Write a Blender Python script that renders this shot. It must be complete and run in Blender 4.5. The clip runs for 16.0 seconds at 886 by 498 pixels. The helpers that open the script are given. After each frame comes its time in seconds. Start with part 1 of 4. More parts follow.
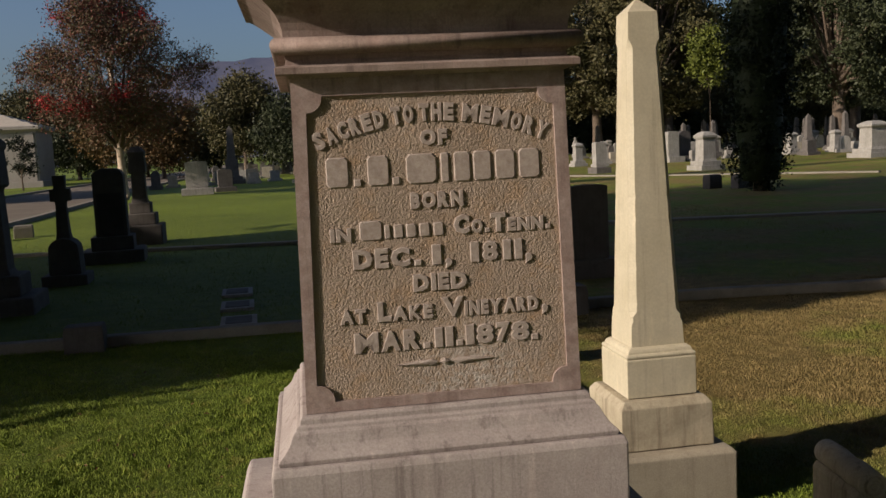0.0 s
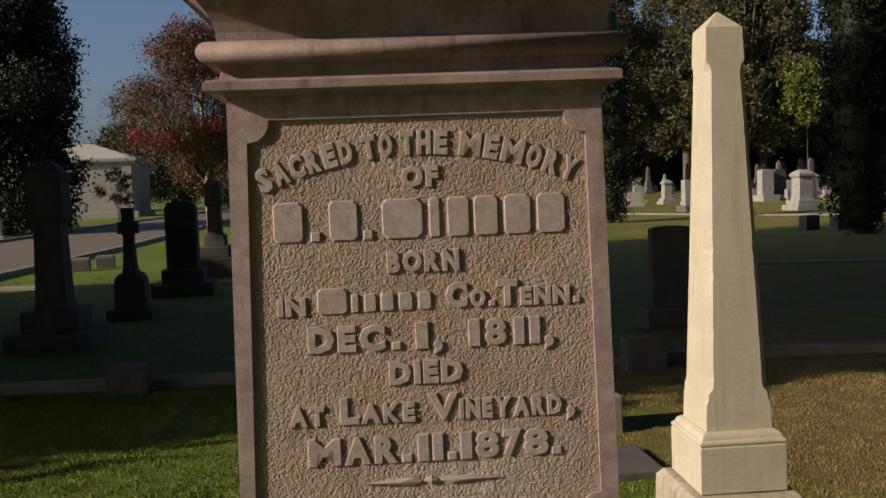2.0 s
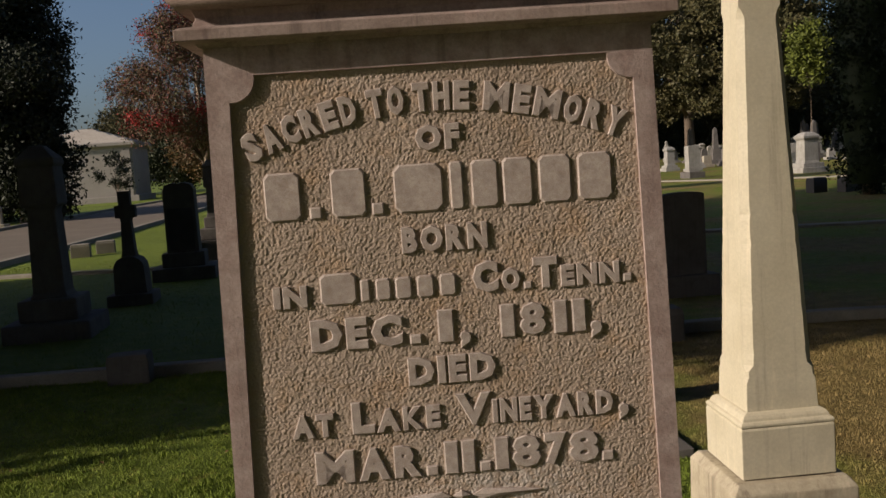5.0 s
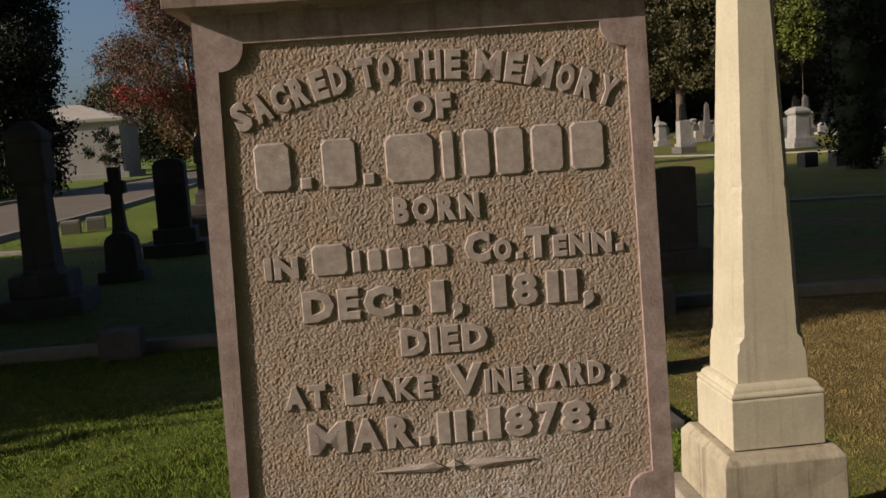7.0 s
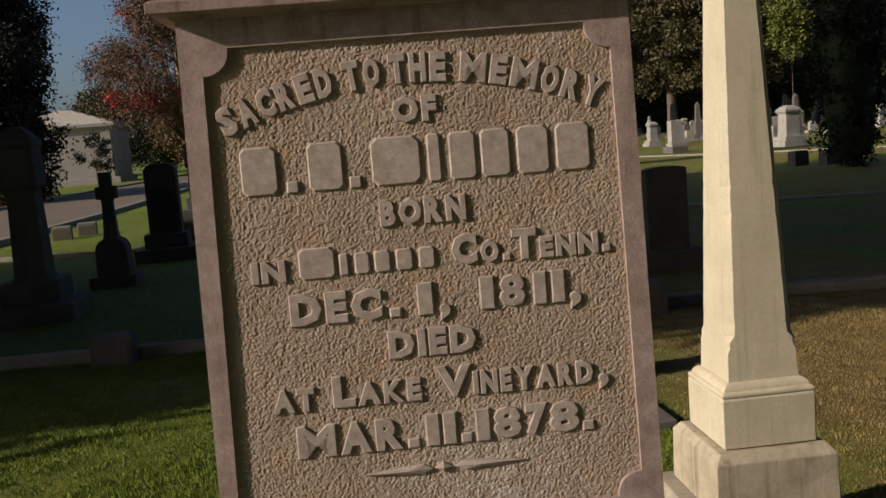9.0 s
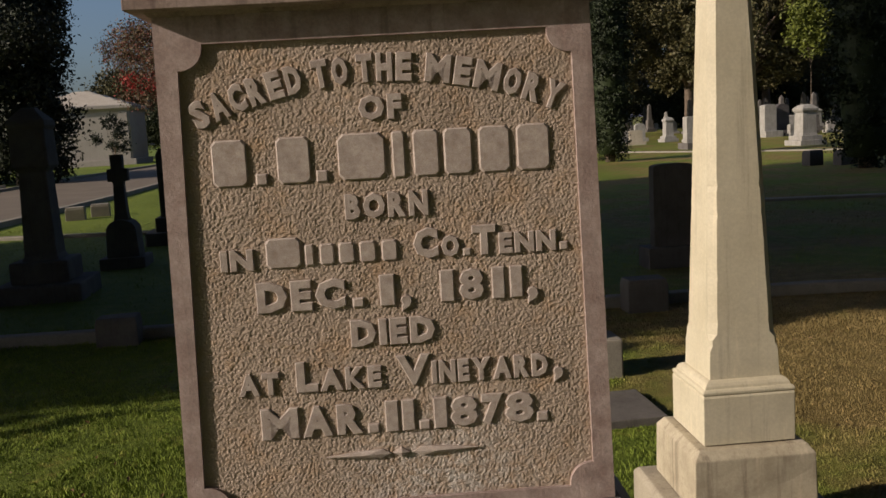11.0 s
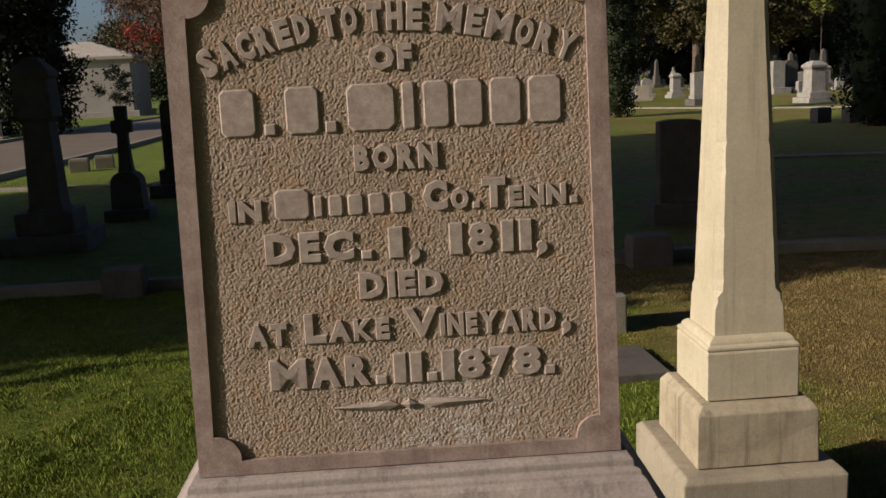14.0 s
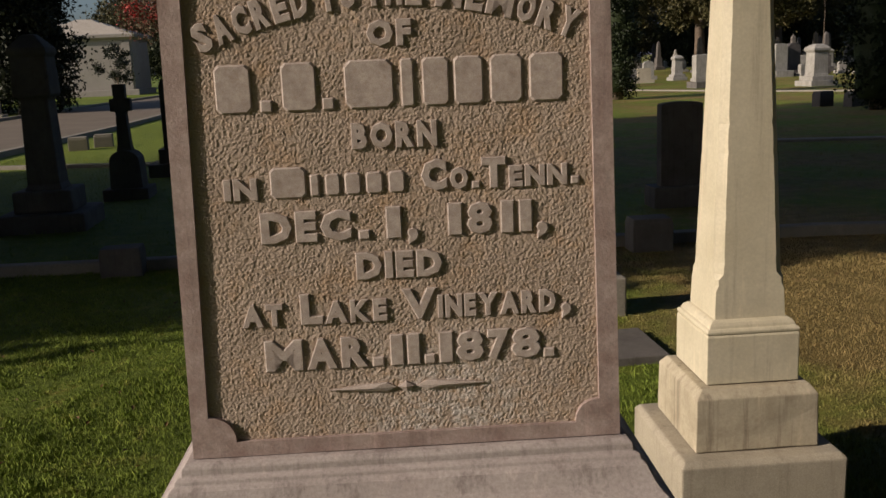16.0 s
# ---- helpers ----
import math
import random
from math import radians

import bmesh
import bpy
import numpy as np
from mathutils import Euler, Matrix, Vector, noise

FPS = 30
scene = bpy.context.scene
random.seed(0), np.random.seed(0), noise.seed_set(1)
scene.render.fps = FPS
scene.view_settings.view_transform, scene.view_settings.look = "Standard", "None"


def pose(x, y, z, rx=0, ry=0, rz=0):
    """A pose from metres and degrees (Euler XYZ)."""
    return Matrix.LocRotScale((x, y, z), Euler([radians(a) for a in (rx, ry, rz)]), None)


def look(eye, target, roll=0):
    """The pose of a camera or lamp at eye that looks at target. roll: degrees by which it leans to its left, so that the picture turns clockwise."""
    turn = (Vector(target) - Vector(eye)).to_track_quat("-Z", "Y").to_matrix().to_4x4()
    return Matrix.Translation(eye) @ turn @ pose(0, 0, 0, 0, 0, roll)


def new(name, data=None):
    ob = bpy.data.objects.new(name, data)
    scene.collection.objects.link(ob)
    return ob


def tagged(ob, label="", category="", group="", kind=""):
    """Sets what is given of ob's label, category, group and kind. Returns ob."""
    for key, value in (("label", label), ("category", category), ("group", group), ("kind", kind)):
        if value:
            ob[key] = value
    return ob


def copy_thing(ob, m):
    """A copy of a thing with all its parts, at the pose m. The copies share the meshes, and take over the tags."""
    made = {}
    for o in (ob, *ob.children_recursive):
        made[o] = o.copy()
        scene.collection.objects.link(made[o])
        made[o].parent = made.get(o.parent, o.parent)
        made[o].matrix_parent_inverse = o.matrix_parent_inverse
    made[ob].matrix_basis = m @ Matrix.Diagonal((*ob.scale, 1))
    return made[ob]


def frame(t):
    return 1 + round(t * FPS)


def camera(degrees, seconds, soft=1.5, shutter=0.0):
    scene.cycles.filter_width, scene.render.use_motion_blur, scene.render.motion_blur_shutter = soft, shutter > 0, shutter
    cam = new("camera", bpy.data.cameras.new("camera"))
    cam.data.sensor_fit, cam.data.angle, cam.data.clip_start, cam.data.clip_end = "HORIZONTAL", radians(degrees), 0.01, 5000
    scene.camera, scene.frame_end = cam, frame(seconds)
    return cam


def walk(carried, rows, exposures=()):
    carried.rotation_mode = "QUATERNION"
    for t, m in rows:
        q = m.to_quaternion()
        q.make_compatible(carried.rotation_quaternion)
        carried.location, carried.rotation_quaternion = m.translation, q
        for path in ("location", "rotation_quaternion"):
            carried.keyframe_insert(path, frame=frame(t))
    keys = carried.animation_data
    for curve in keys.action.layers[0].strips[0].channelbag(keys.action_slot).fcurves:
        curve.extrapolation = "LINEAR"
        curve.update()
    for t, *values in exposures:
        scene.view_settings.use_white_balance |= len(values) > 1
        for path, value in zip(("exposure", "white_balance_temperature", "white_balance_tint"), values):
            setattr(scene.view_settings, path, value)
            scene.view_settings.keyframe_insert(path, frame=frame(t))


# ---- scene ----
cam = camera(52.3, 16.0)
METRES, EYE, TILT, LEAN, TURN = 1.2, 1.65, -3.0, 0.0, -8.6
ROWS = [
    (0.0, 0.0, 0.0, 0.0, -0.17, -3.46, 2.86),
    (0.5, 0.036, 0.1031, 0.005, -0.42, -1.62, 1.3),
    (1.0, 0.0723, 0.2129, 0.01, -0.31, -1.23, 1.76),
    (1.5, 0.1588, 0.3432, 0.0218, 3.02, -0.48, 1.76),
    (2.0, 0.155, 0.5133, 0.0326, 5.33, -1.03, 1.92),
    (2.5, 0.1007, 0.6469, 0.0352, 3.5, -0.4, 2.74),
    (3.0, 0.1001, 0.6994, 0.0363, 1.24, -0.67, 2.8),
    (3.5, 0.1057, 0.7169, 0.0307, 3.18, -1.38, 3.15),
    (4.0, 0.1052, 0.7273, 0.0314, 5.2, -2.13, 3.45),
    (6.5, 0.1053, 0.7362, 0.0238, 5.39, -3.25, 3.86),
    (7.0, 0.1036, 0.7376, 0.0222, 4.9, -4.21, 3.83),
    (7.5, 0.1063, 0.7371, 0.0202, 5.48, -5.02, 4.06),
    (8.0, 0.1111, 0.7357, 0.0248, 5.79, -5.38, 4.52),
    (8.5, 0.1104, 0.7383, 0.0274, 4.94, -4.27, 4.46),
    (9.0, 0.112, 0.7365, 0.0219, 4.42, -4.12, 4.4),
    (11.5, 0.1933, 0.6912, 0.0267, 5.5, -5.27, 2.77),
    (12.0, 0.1911, 0.6885, 0.0235, 5.71, -6.23, 3.19),
    (12.5, 0.1846, 0.685, 0.0241, 6.08, -7.42, 3.07),
    (13.0, 0.1746, 0.6907, 0.0224, 6.54, -7.84, 3.01),
    (13.5, 0.1755, 0.6979, 0.0241, 6.55, -7.64, 2.76),
    (14.0, 0.1769, 0.7028, 0.0229, 5.66, -7.53, 2.44),
    (14.5, 0.1741, 0.7071, 0.0211, 5.59, -7.27, 2.42),
    (15.0, 0.1771, 0.7147, 0.0218, 5.86, -7.44, 2.27),
    (15.5, 0.1763, 0.7199, 0.0176, 6.7, -8.05, 2.36),
    (16.0, 0.1765, 0.7227, 0.0186, 5.7, -8.7, 2.04),
]
walk(cam, [(t, pose(0, 0, EYE, TILT, LEAN, TURN) @ pose(METRES * x, METRES * y, METRES * z, 90 + pitch, roll, yaw)) for t, x, y, z, yaw, pitch, roll in ROWS])

# ---- light ----
SUN_AZ, SUN_EL = radians(17.5), radians(24)
light_dir = Vector((math.cos(SUN_AZ) * math.cos(SUN_EL), math.sin(SUN_AZ) * math.cos(SUN_EL), -math.sin(SUN_EL)))
sun = new("sun", bpy.data.lights.new("sun", "SUN"))
sun.data.energy, sun.data.angle, sun.data.color = 5.0, radians(0.5), (1.0, 0.85, 0.70)
sun.matrix_world = look((-30, -14, 20), Vector((-30, -14, 20)) + light_dir)
world = bpy.data.worlds.new("world")
scene.world = world
world.use_nodes = True
sky = world.node_tree.nodes.new("ShaderNodeTexSky")
sky.sky_type, sky.sun_disc = "NISHITA", False
sky.sun_elevation, sky.sun_rotation = SUN_EL, math.atan2(-light_dir.x, -light_dir.y)
sky.air_density, sky.dust_density, sky.ozone_density = 0.8, 3.0, 3.0
world.node_tree.links.new(sky.outputs[0], world.node_tree.nodes["Background"].inputs[0])
world.node_tree.nodes["Background"].inputs[1].default_value = 0.095
scene.view_settings.exposure = -0.09


# ---- materials ----
def nodes_of(name, rough=0.85, spec=0.3):
    m = bpy.data.materials.new(name)
    m.use_nodes = True
    nt = m.node_tree
    b = nt.nodes["Principled BSDF"]
    b.inputs["Roughness"].default_value = rough
    b.inputs["Specular IOR Level"].default_value = spec
    return m, nt, b


def coords(nt, stretch=(1, 1, 1)):
    """Object coordinates, moved by the object's own random number."""
    tc, info, add, mp = (nt.nodes.new(k) for k in ("ShaderNodeTexCoord", "ShaderNodeObjectInfo", "ShaderNodeVectorMath", "ShaderNodeMapping"))
    mul = nt.nodes.new("ShaderNodeMath")
    mul.operation, mul.inputs[1].default_value = "MULTIPLY", 37.0
    nt.links.new(info.outputs["Random"], mul.inputs[0])
    nt.links.new(tc.outputs["Object"], add.inputs[0])
    nt.links.new(mul.outputs[0], add.inputs[1])
    nt.links.new(add.outputs[0], mp.inputs["Vector"])
    mp.inputs["Scale"].default_value = stretch
    return mp.outputs[0]


def noise_of(nt, vec, scale, detail=5.0, rough=0.6):
    n = nt.nodes.new("ShaderNodeTexNoise")
    n.inputs["Scale"].default_value, n.inputs["Detail"].default_value, n.inputs["Roughness"].default_value = scale, detail, rough
    nt.links.new(vec, n.inputs["Vector"])
    return n.outputs["Fac"]


def ramp_of(nt, fac, *stops):
    r = nt.nodes.new("ShaderNodeValToRGB")
    while len(r.color_ramp.elements) < len(stops):
        r.color_ramp.elements.new(0.5)
    for e, (p, c) in zip(r.color_ramp.elements, stops):
        e.position, e.color = p, (*c, 1) if len(c) == 3 else c
    nt.links.new(fac, r.inputs[0])
    return r.outputs[0]


def mix_of(nt, a, b, fac, mode="MIX"):
    m = nt.nodes.new("ShaderNodeMix")
    m.data_type, m.blend_type = "RGBA", mode
    for v, i in ((fac, 0), (a, 6), (b, 7)):
        if isinstance(v, bpy.types.NodeSocket):
            nt.links.new(v, m.inputs[i])
        else:
            m.inputs[i].default_value = v if i == 0 else (*v, 1)
    return m.outputs[2]


def bump_of(nt, b, height, strength, dist):
    n = nt.nodes.new("ShaderNodeBump")
    n.inputs["Strength"].default_value, n.inputs["Distance"].default_value = strength, dist
    nt.links.new(height, n.inputs["Height"])
    nt.links.new(n.outputs[0], b.inputs["Normal"])


def stone(name, a, b_, stain, scale=5.0, streak=0.0, grain=160.0, bump=0.002, rough=0.85, stain_amount=0.5, grain_amount=0.7):
    """Stone: two tones in patches, fine grain, stains, and rain streaks where streak is above 0."""
    m, nt, b = nodes_of(name, rough)
    v = coords(nt)
    col = ramp_of(nt, noise_of(nt, v, scale, 6, 0.65), (0.3, a), (0.7, b_))
    g = noise_of(nt, v, grain, 3, 0.7)
    col = mix_of(nt, col, ramp_of(nt, g, (0.3, (0.72, 0.72, 0.72)), (0.7, (1.12, 1.12, 1.12))), grain_amount, "MULTIPLY")
    sp = ramp_of(nt, noise_of(nt, v, scale * 2.3, 7, 0.75), (0.5, (0, 0, 0)), (0.72, (1, 1, 1)))
    k = nt.nodes.new("ShaderNodeMath")
    k.operation, k.inputs[1].default_value = "MULTIPLY", stain_amount
    nt.links.new(sp, k.inputs[0])
    col = mix_of(nt, col, stain, k.outputs[0])
    if streak:
        s = noise_of(nt, coords(nt, (26, 26, 1.3)), 1.0, 5, 0.7)
        col = mix_of(nt, col, ramp_of(nt, s, (0.34, (0.45, 0.42, 0.42)), (0.46, (1, 1, 1)), (0.6, (1, 1, 1)), (0.68, (1.35, 1.3, 1.3))), streak, "MULTIPLY")
    nt.links.new(col, b.inputs["Base Color"])
    bump_of(nt, b, g, 0.5, bump)
    return m


PINK = stone("weathered_pink_granite", (0.25, 0.175, 0.16), (0.42, 0.335, 0.31), (0.20, 0.17, 0.165), 26, 0.5, 190)
PINK_STREAK = stone("rain_streaked_granite", (0.33, 0.285, 0.275), (0.44, 0.39, 0.38), (0.27, 0.20, 0.19), 5, 0.6, 160, 0.002, 0.85, 0.22)
PANEL = stone("pecked_tan_stone", (0.34, 0.265, 0.21), (0.42, 0.335, 0.275), (0.42, 0.235, 0.095), 6, 0, 420, 0.0016, 0.9, 0.45)


def limed(mat):
    """Pale lime bloom low on the panel, broken up by noise."""
    nt = mat.node_tree
    base = nt.nodes["Principled BSDF"].inputs["Base Color"]
    col = base.links[0].from_socket
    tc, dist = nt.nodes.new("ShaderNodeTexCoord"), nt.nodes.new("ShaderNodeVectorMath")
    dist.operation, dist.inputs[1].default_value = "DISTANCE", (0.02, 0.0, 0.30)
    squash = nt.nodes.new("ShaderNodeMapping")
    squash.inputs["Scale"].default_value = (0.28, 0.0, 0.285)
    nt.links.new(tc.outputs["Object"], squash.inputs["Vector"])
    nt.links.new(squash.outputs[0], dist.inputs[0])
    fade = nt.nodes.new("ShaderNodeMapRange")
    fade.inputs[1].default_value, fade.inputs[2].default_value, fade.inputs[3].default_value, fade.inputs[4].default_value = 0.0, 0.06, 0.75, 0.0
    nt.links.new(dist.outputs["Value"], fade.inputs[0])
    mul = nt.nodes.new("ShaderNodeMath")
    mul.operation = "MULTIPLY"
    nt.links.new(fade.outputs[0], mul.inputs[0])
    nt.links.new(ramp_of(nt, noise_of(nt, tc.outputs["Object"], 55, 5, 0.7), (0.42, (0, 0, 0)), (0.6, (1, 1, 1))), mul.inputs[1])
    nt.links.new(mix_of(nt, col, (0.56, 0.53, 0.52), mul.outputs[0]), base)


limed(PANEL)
LETTER = stone("dressed_grey_stone", (0.30, 0.245, 0.22), (0.50, 0.43, 0.395), (0.28, 0.19, 0.13), 55, 0, 500, 0.0006, 0.8)
CORNICE = stone("stained_cornice_stone", (0.19, 0.14, 0.12), (0.35, 0.275, 0.25), (0.13, 0.065, 0.055), 4, 0.65)
CREAM = stone("cream_marble", (0.52, 0.465, 0.345), (0.61, 0.555, 0.43), (0.41, 0.375, 0.285), 5, 0.3, 90, 0.0010, 0.65, 0.45, 0.35)
CREAM_BASE = stone("stained_cream_marble", (0.37, 0.32, 0.235), (0.50, 0.44, 0.335), (0.25, 0.205, 0.15), 6, 0.6, 90, 0.0015, 0.8, 0.6, 0.45)
CONCRETE = stone("grey_concrete", (0.34, 0.30, 0.235), (0.44, 0.39, 0.31), (0.24, 0.21, 0.17), 4, 0.3)
GREY = stone("grey_granite", (0.10, 0.09, 0.083), (0.16, 0.145, 0.135), (0.06, 0.055, 0.05), 3, 0.3)
DARK = stone("dark_granite", (0.06, 0.055, 0.055), (0.10, 0.09, 0.09), (0.05, 0.045, 0.04), 3)
WHITE = stone("white_marble", (0.27, 0.255, 0.23), (0.38, 0.365, 0.335), (0.16, 0.15, 0.135), 3, 0.5)
WALL = stone("pale_limewashed_wall", (0.31, 0.28, 0.25), (0.37, 0.34, 0.305), (0.24, 0.215, 0.19), 0.6, 0.2, 40, 0.004)
ROOF = stone("pale_roof_slabs", (0.36, 0.32, 0.27), (0.46, 0.41, 0.35), (0.25, 0.21, 0.18), 0.8, 0.2, 30, 0.004)
ASPHALT = stone("sun_bleached_asphalt", (0.14, 0.112, 0.086), (0.185, 0.152, 0.12), (0.09, 0.074, 0.058), 0.5, 0, 60, 0.004)
KERB = stone("pale_kerb_concrete", (0.21, 0.19, 0.16), (0.29, 0.265, 0.225), (0.14, 0.125, 0.10), 2, 0.0, 90, 0.003)
BARK = stone("grey_brown_bark", (0.10, 0.075, 0.055), (0.17, 0.13, 0.10), (0.06, 0.045, 0.035), 3, 0.6, 30, 0.02)
BARK_PALE = stone("smooth_pale_bark", (0.38, 0.30, 0.22), (0.50, 0.41, 0.31), (0.24, 0.17, 0.12), 3, 0.2, 30, 0.005)


def leaves(name, *tones):
    m, nt, b = nodes_of(name, 0.6, 0.25)
    geo = nt.nodes.new("ShaderNodeNewGeometry")
    n = len(tones)
    col = ramp_of(nt, geo.outputs["Random Per Island"], *[(i / max(1, n - 1), c) for i, c in enumerate(tones)])
    patch = noise_of(nt, coords(nt), 0.7, 3)
    col = mix_of(nt, col, ramp_of(nt, patch, (0.3, (0.6, 0.6, 0.6)), (0.7, (1.25, 1.25, 1.25))), 0.8, "MULTIPLY")
    nt.links.new(col, b.inputs["Base Color"])
    return m


LEAF_DARK = leaves("dark_evergreen_leaves", (0.028, 0.036, 0.017), (0.04, 0.049, 0.022), (0.052, 0.06, 0.029))
LEAF_BLACK = leaves("very_dark_evergreen_leaves", (0.014, 0.018, 0.011), (0.022, 0.028, 0.015), (0.032, 0.038, 0.02))
LEAF_CYP = leaves("cypress_foliage", (0.008, 0.013, 0.005), (0.014, 0.022, 0.008), (0.022, 0.032, 0.011))
LEAF_OLIVE = leaves("olive_green_foliage", (0.055, 0.054, 0.022), (0.075, 0.068, 0.028), (0.095, 0.08, 0.034), (0.06, 0.062, 0.024))
LEAF_MIX = leaves("turning_autumn_leaves", (0.075, 0.085, 0.04), (0.13, 0.09, 0.052), (0.19, 0.06, 0.048), (0.09, 0.095, 0.042))
LEAF_RED = leaves("red_autumn_leaves", (0.22, 0.02, 0.02), (0.40, 0.03, 0.03), (0.15, 0.03, 0.025))
LEAF_LIME = leaves("yellow_green_leaves", (0.08, 0.10, 0.016), (0.12, 0.14, 0.022), (0.065, 0.08, 0.016))
LEAF_BROWN = leaves("rusty_brown_leaves", (0.10, 0.06, 0.025), (0.14, 0.08, 0.03), (0.07, 0.065, 0.03))


def turf(name, blades):
    """Lawn, green with straw-brown dry patches in broad areas towards positive x."""
    m, nt, b = nodes_of(name, 0.7, 0.2)
    tc = nt.nodes.new("ShaderNodeNewGeometry")
    pos = tc.outputs["Position"]
    sep = nt.nodes.new("ShaderNodeSeparateXYZ")
    nt.links.new(pos, sep.inputs[0])
    rng = nt.nodes.new("ShaderNodeMapRange")
    rng.inputs[1].default_value, rng.inputs[2].default_value, rng.inputs[3].default_value, rng.inputs[4].default_value = 0.6, 3.2, -0.10, 0.24
    nt.links.new(sep.outputs[0], rng.inputs[0])
    big = noise_of(nt, pos, 0.55, 5, 0.65)
    add = nt.nodes.new("ShaderNodeMath")
    nt.links.new(big, add.inputs[0])
    nt.links.new(rng.outputs[0], add.inputs[1])
    near = nt.nodes.new("ShaderNodeMapRange")
    near.inputs[1].default_value, near.inputs[2].default_value, near.inputs[3].default_value, near.inputs[4].default_value = 4.3, 5.6, -0.13, 0.0
    nt.links.new(sep.outputs[1], near.inputs[0])
    add2 = nt.nodes.new("ShaderNodeMath")
    nt.links.new(add.outputs[0], add2.inputs[0])
    nt.links.new(near.outputs[0], add2.inputs[1])
    # greener past the kerb, which also paints the shaded lawn darker
    away = nt.nodes.new("ShaderNodeMapRange")
    away.inputs[1].default_value, away.inputs[2].default_value, away.inputs[3].default_value, away.inputs[4].default_value = 8.4, 9.8, 0.0, -0.17
    nt.links.new(sep.outputs[1], away.inputs[0])
    add3 = nt.nodes.new("ShaderNodeMath")
    nt.links.new(add2.outputs[0], add3.inputs[0])
    nt.links.new(away.outputs[0], add3.inputs[1])
    dry = ramp_of(nt, add3.outputs[0], (0.49, (0, 0, 0)), (0.66, (0.9, 0.9, 0.9)))
    fine = noise_of(nt, pos, 5.0, 8, 0.78)
    green = ramp_of(nt, fine, (0.3, (0.105, 0.15, 0.022)), (0.55, (0.18, 0.235, 0.04)), (0.72, (0.33, 0.285, 0.10)))
    straw = ramp_of(nt, fine, (0.3, (0.15, 0.105, 0.048)), (0.55, (0.28, 0.20, 0.10)), (0.72, (0.42, 0.32, 0.18)))
    col = mix_of(nt, green, straw, dry)
    if blades:
        col = mix_of(nt, col, ramp_of(nt, tc.outputs["Random Per Island"], (0, (0.72, 0.75, 0.62)), (0.9, (1.12, 1.12, 1.08)), (1, (1.5, 1.4, 1.25))), 1.0, "MULTIPLY")
    else:
        far = noise_of(nt, pos, 0.12, 4)
        col = mix_of(nt, col, ramp_of(nt, far, (0.35, (0.62, 0.62, 0.50)), (0.65, (0.96, 0.94, 0.72))), 1.0, "MULTIPLY")
        bump_of(nt, b, noise_of(nt, pos, 45.0, 4, 0.8), 0.8, 0.03)
    nt.links.new(col, b.inputs["Base Color"])
    return m


TURF, BLADE = turf("lawn_turf", False), turf("grass_blades", True)


# ---- mesh helpers ----
def part(name, bm, material, parent, label="", smooth=False):
    me = bpy.data.meshes.new(name)
    bm.normal_update()
    bm.to_mesh(me)
    bm.free()
    me.materials.append(material)
    if smooth:
        me.shade_smooth()
    ob = new(name, me)
    ob.parent = parent
    return tagged(ob, label)


def data_part(name, verts, faces, material, parent=None, label="", smooth=False):
    me = bpy.data.meshes.new(name)
    me.from_pydata(verts, [], faces)
    me.materials.append(material)
    if smooth:
        me.shade_smooth()
    ob = new(name, me)
    ob.parent = parent
    return tagged(ob, label)


def thing(name, x, y, z=0.0, rz=0.0, label="", category="", group="", kind=""):
    ob = new(name)
    ob.matrix_world = pose(x, y, z, 0, 0, rz)
    ob.empty_display_size = 0.2
    return tagged(ob, label, category, group, kind)


def loft(rings, bevel=0.0, segments=2):
    """A closed solid through rings of equal count, flat at both ends."""
    bm = bmesh.new()
    vs = [[bm.verts.new(p) for p in ring] for ring in rings]
    n = len(rings[0])
    for a, b in zip(vs, vs[1:]):
        for i in range(n):
            bm.faces.new((a[i], a[(i + 1) % n], b[(i + 1) % n], b[i]))
    bm.faces.new(vs[0][::-1])
    bm.faces.new(vs[-1])
    if bevel:
        bm.normal_update()
        sharp = [e for e in bm.edges if len(e.link_faces) == 2 and e.calc_face_angle(0) > 0.6]
        bmesh.ops.bevel(bm, geom=sharp, offset=bevel, segments=segments, affect="EDGES", profile=0.6, clamp_overlap=True)
    return bm


def sq(h, z, d=None, cut=0.0, x=0.0, y=0.0):
    """One rectangular ring, half sizes h and d, with cut corners if asked."""
    d = h if d is None else d
    if not cut:
        return [(x - h, y - d, z), (x + h, y - d, z), (x + h, y + d, z), (x - h, y + d, z)]
    c = cut
    return [(x - h + c, y - d, z), (x + h - c, y - d, z), (x + h, y - d + c, z), (x + h, y + d - c, z), (x + h - c, y + d, z), (x - h + c, y + d, z), (x - h, y + d - c, z), (x - h, y - d + c, z)]


def block(x0, x1, y0, y1, z0, z1, bevel=0.006):
    return loft([sq((x1 - x0) / 2, z, (y1 - y0) / 2, 0, (x0 + x1) / 2, (y0 + y1) / 2) for z in (z0, z1)], bevel)


def roughen(bm, amount, scale, cuts=0):
    """Worn, slightly uneven stone."""
    if cuts:
        bmesh.ops.subdivide_edges(bm, edges=bm.edges[:], cuts=cuts, use_grid_fill=True)
    bm.normal_update()
    for v in bm.verts:
        v.co += v.normal * amount * noise.noise(v.co * scale)
    return bm


def prism(outline, y0, y1, bevel=0.0):
    """An outline in x and z, drawn from y0 (front) to y1."""
    return loft([[(x, y0, z) for x, z in outline], [(x, y1, z) for x, z in outline]], bevel)


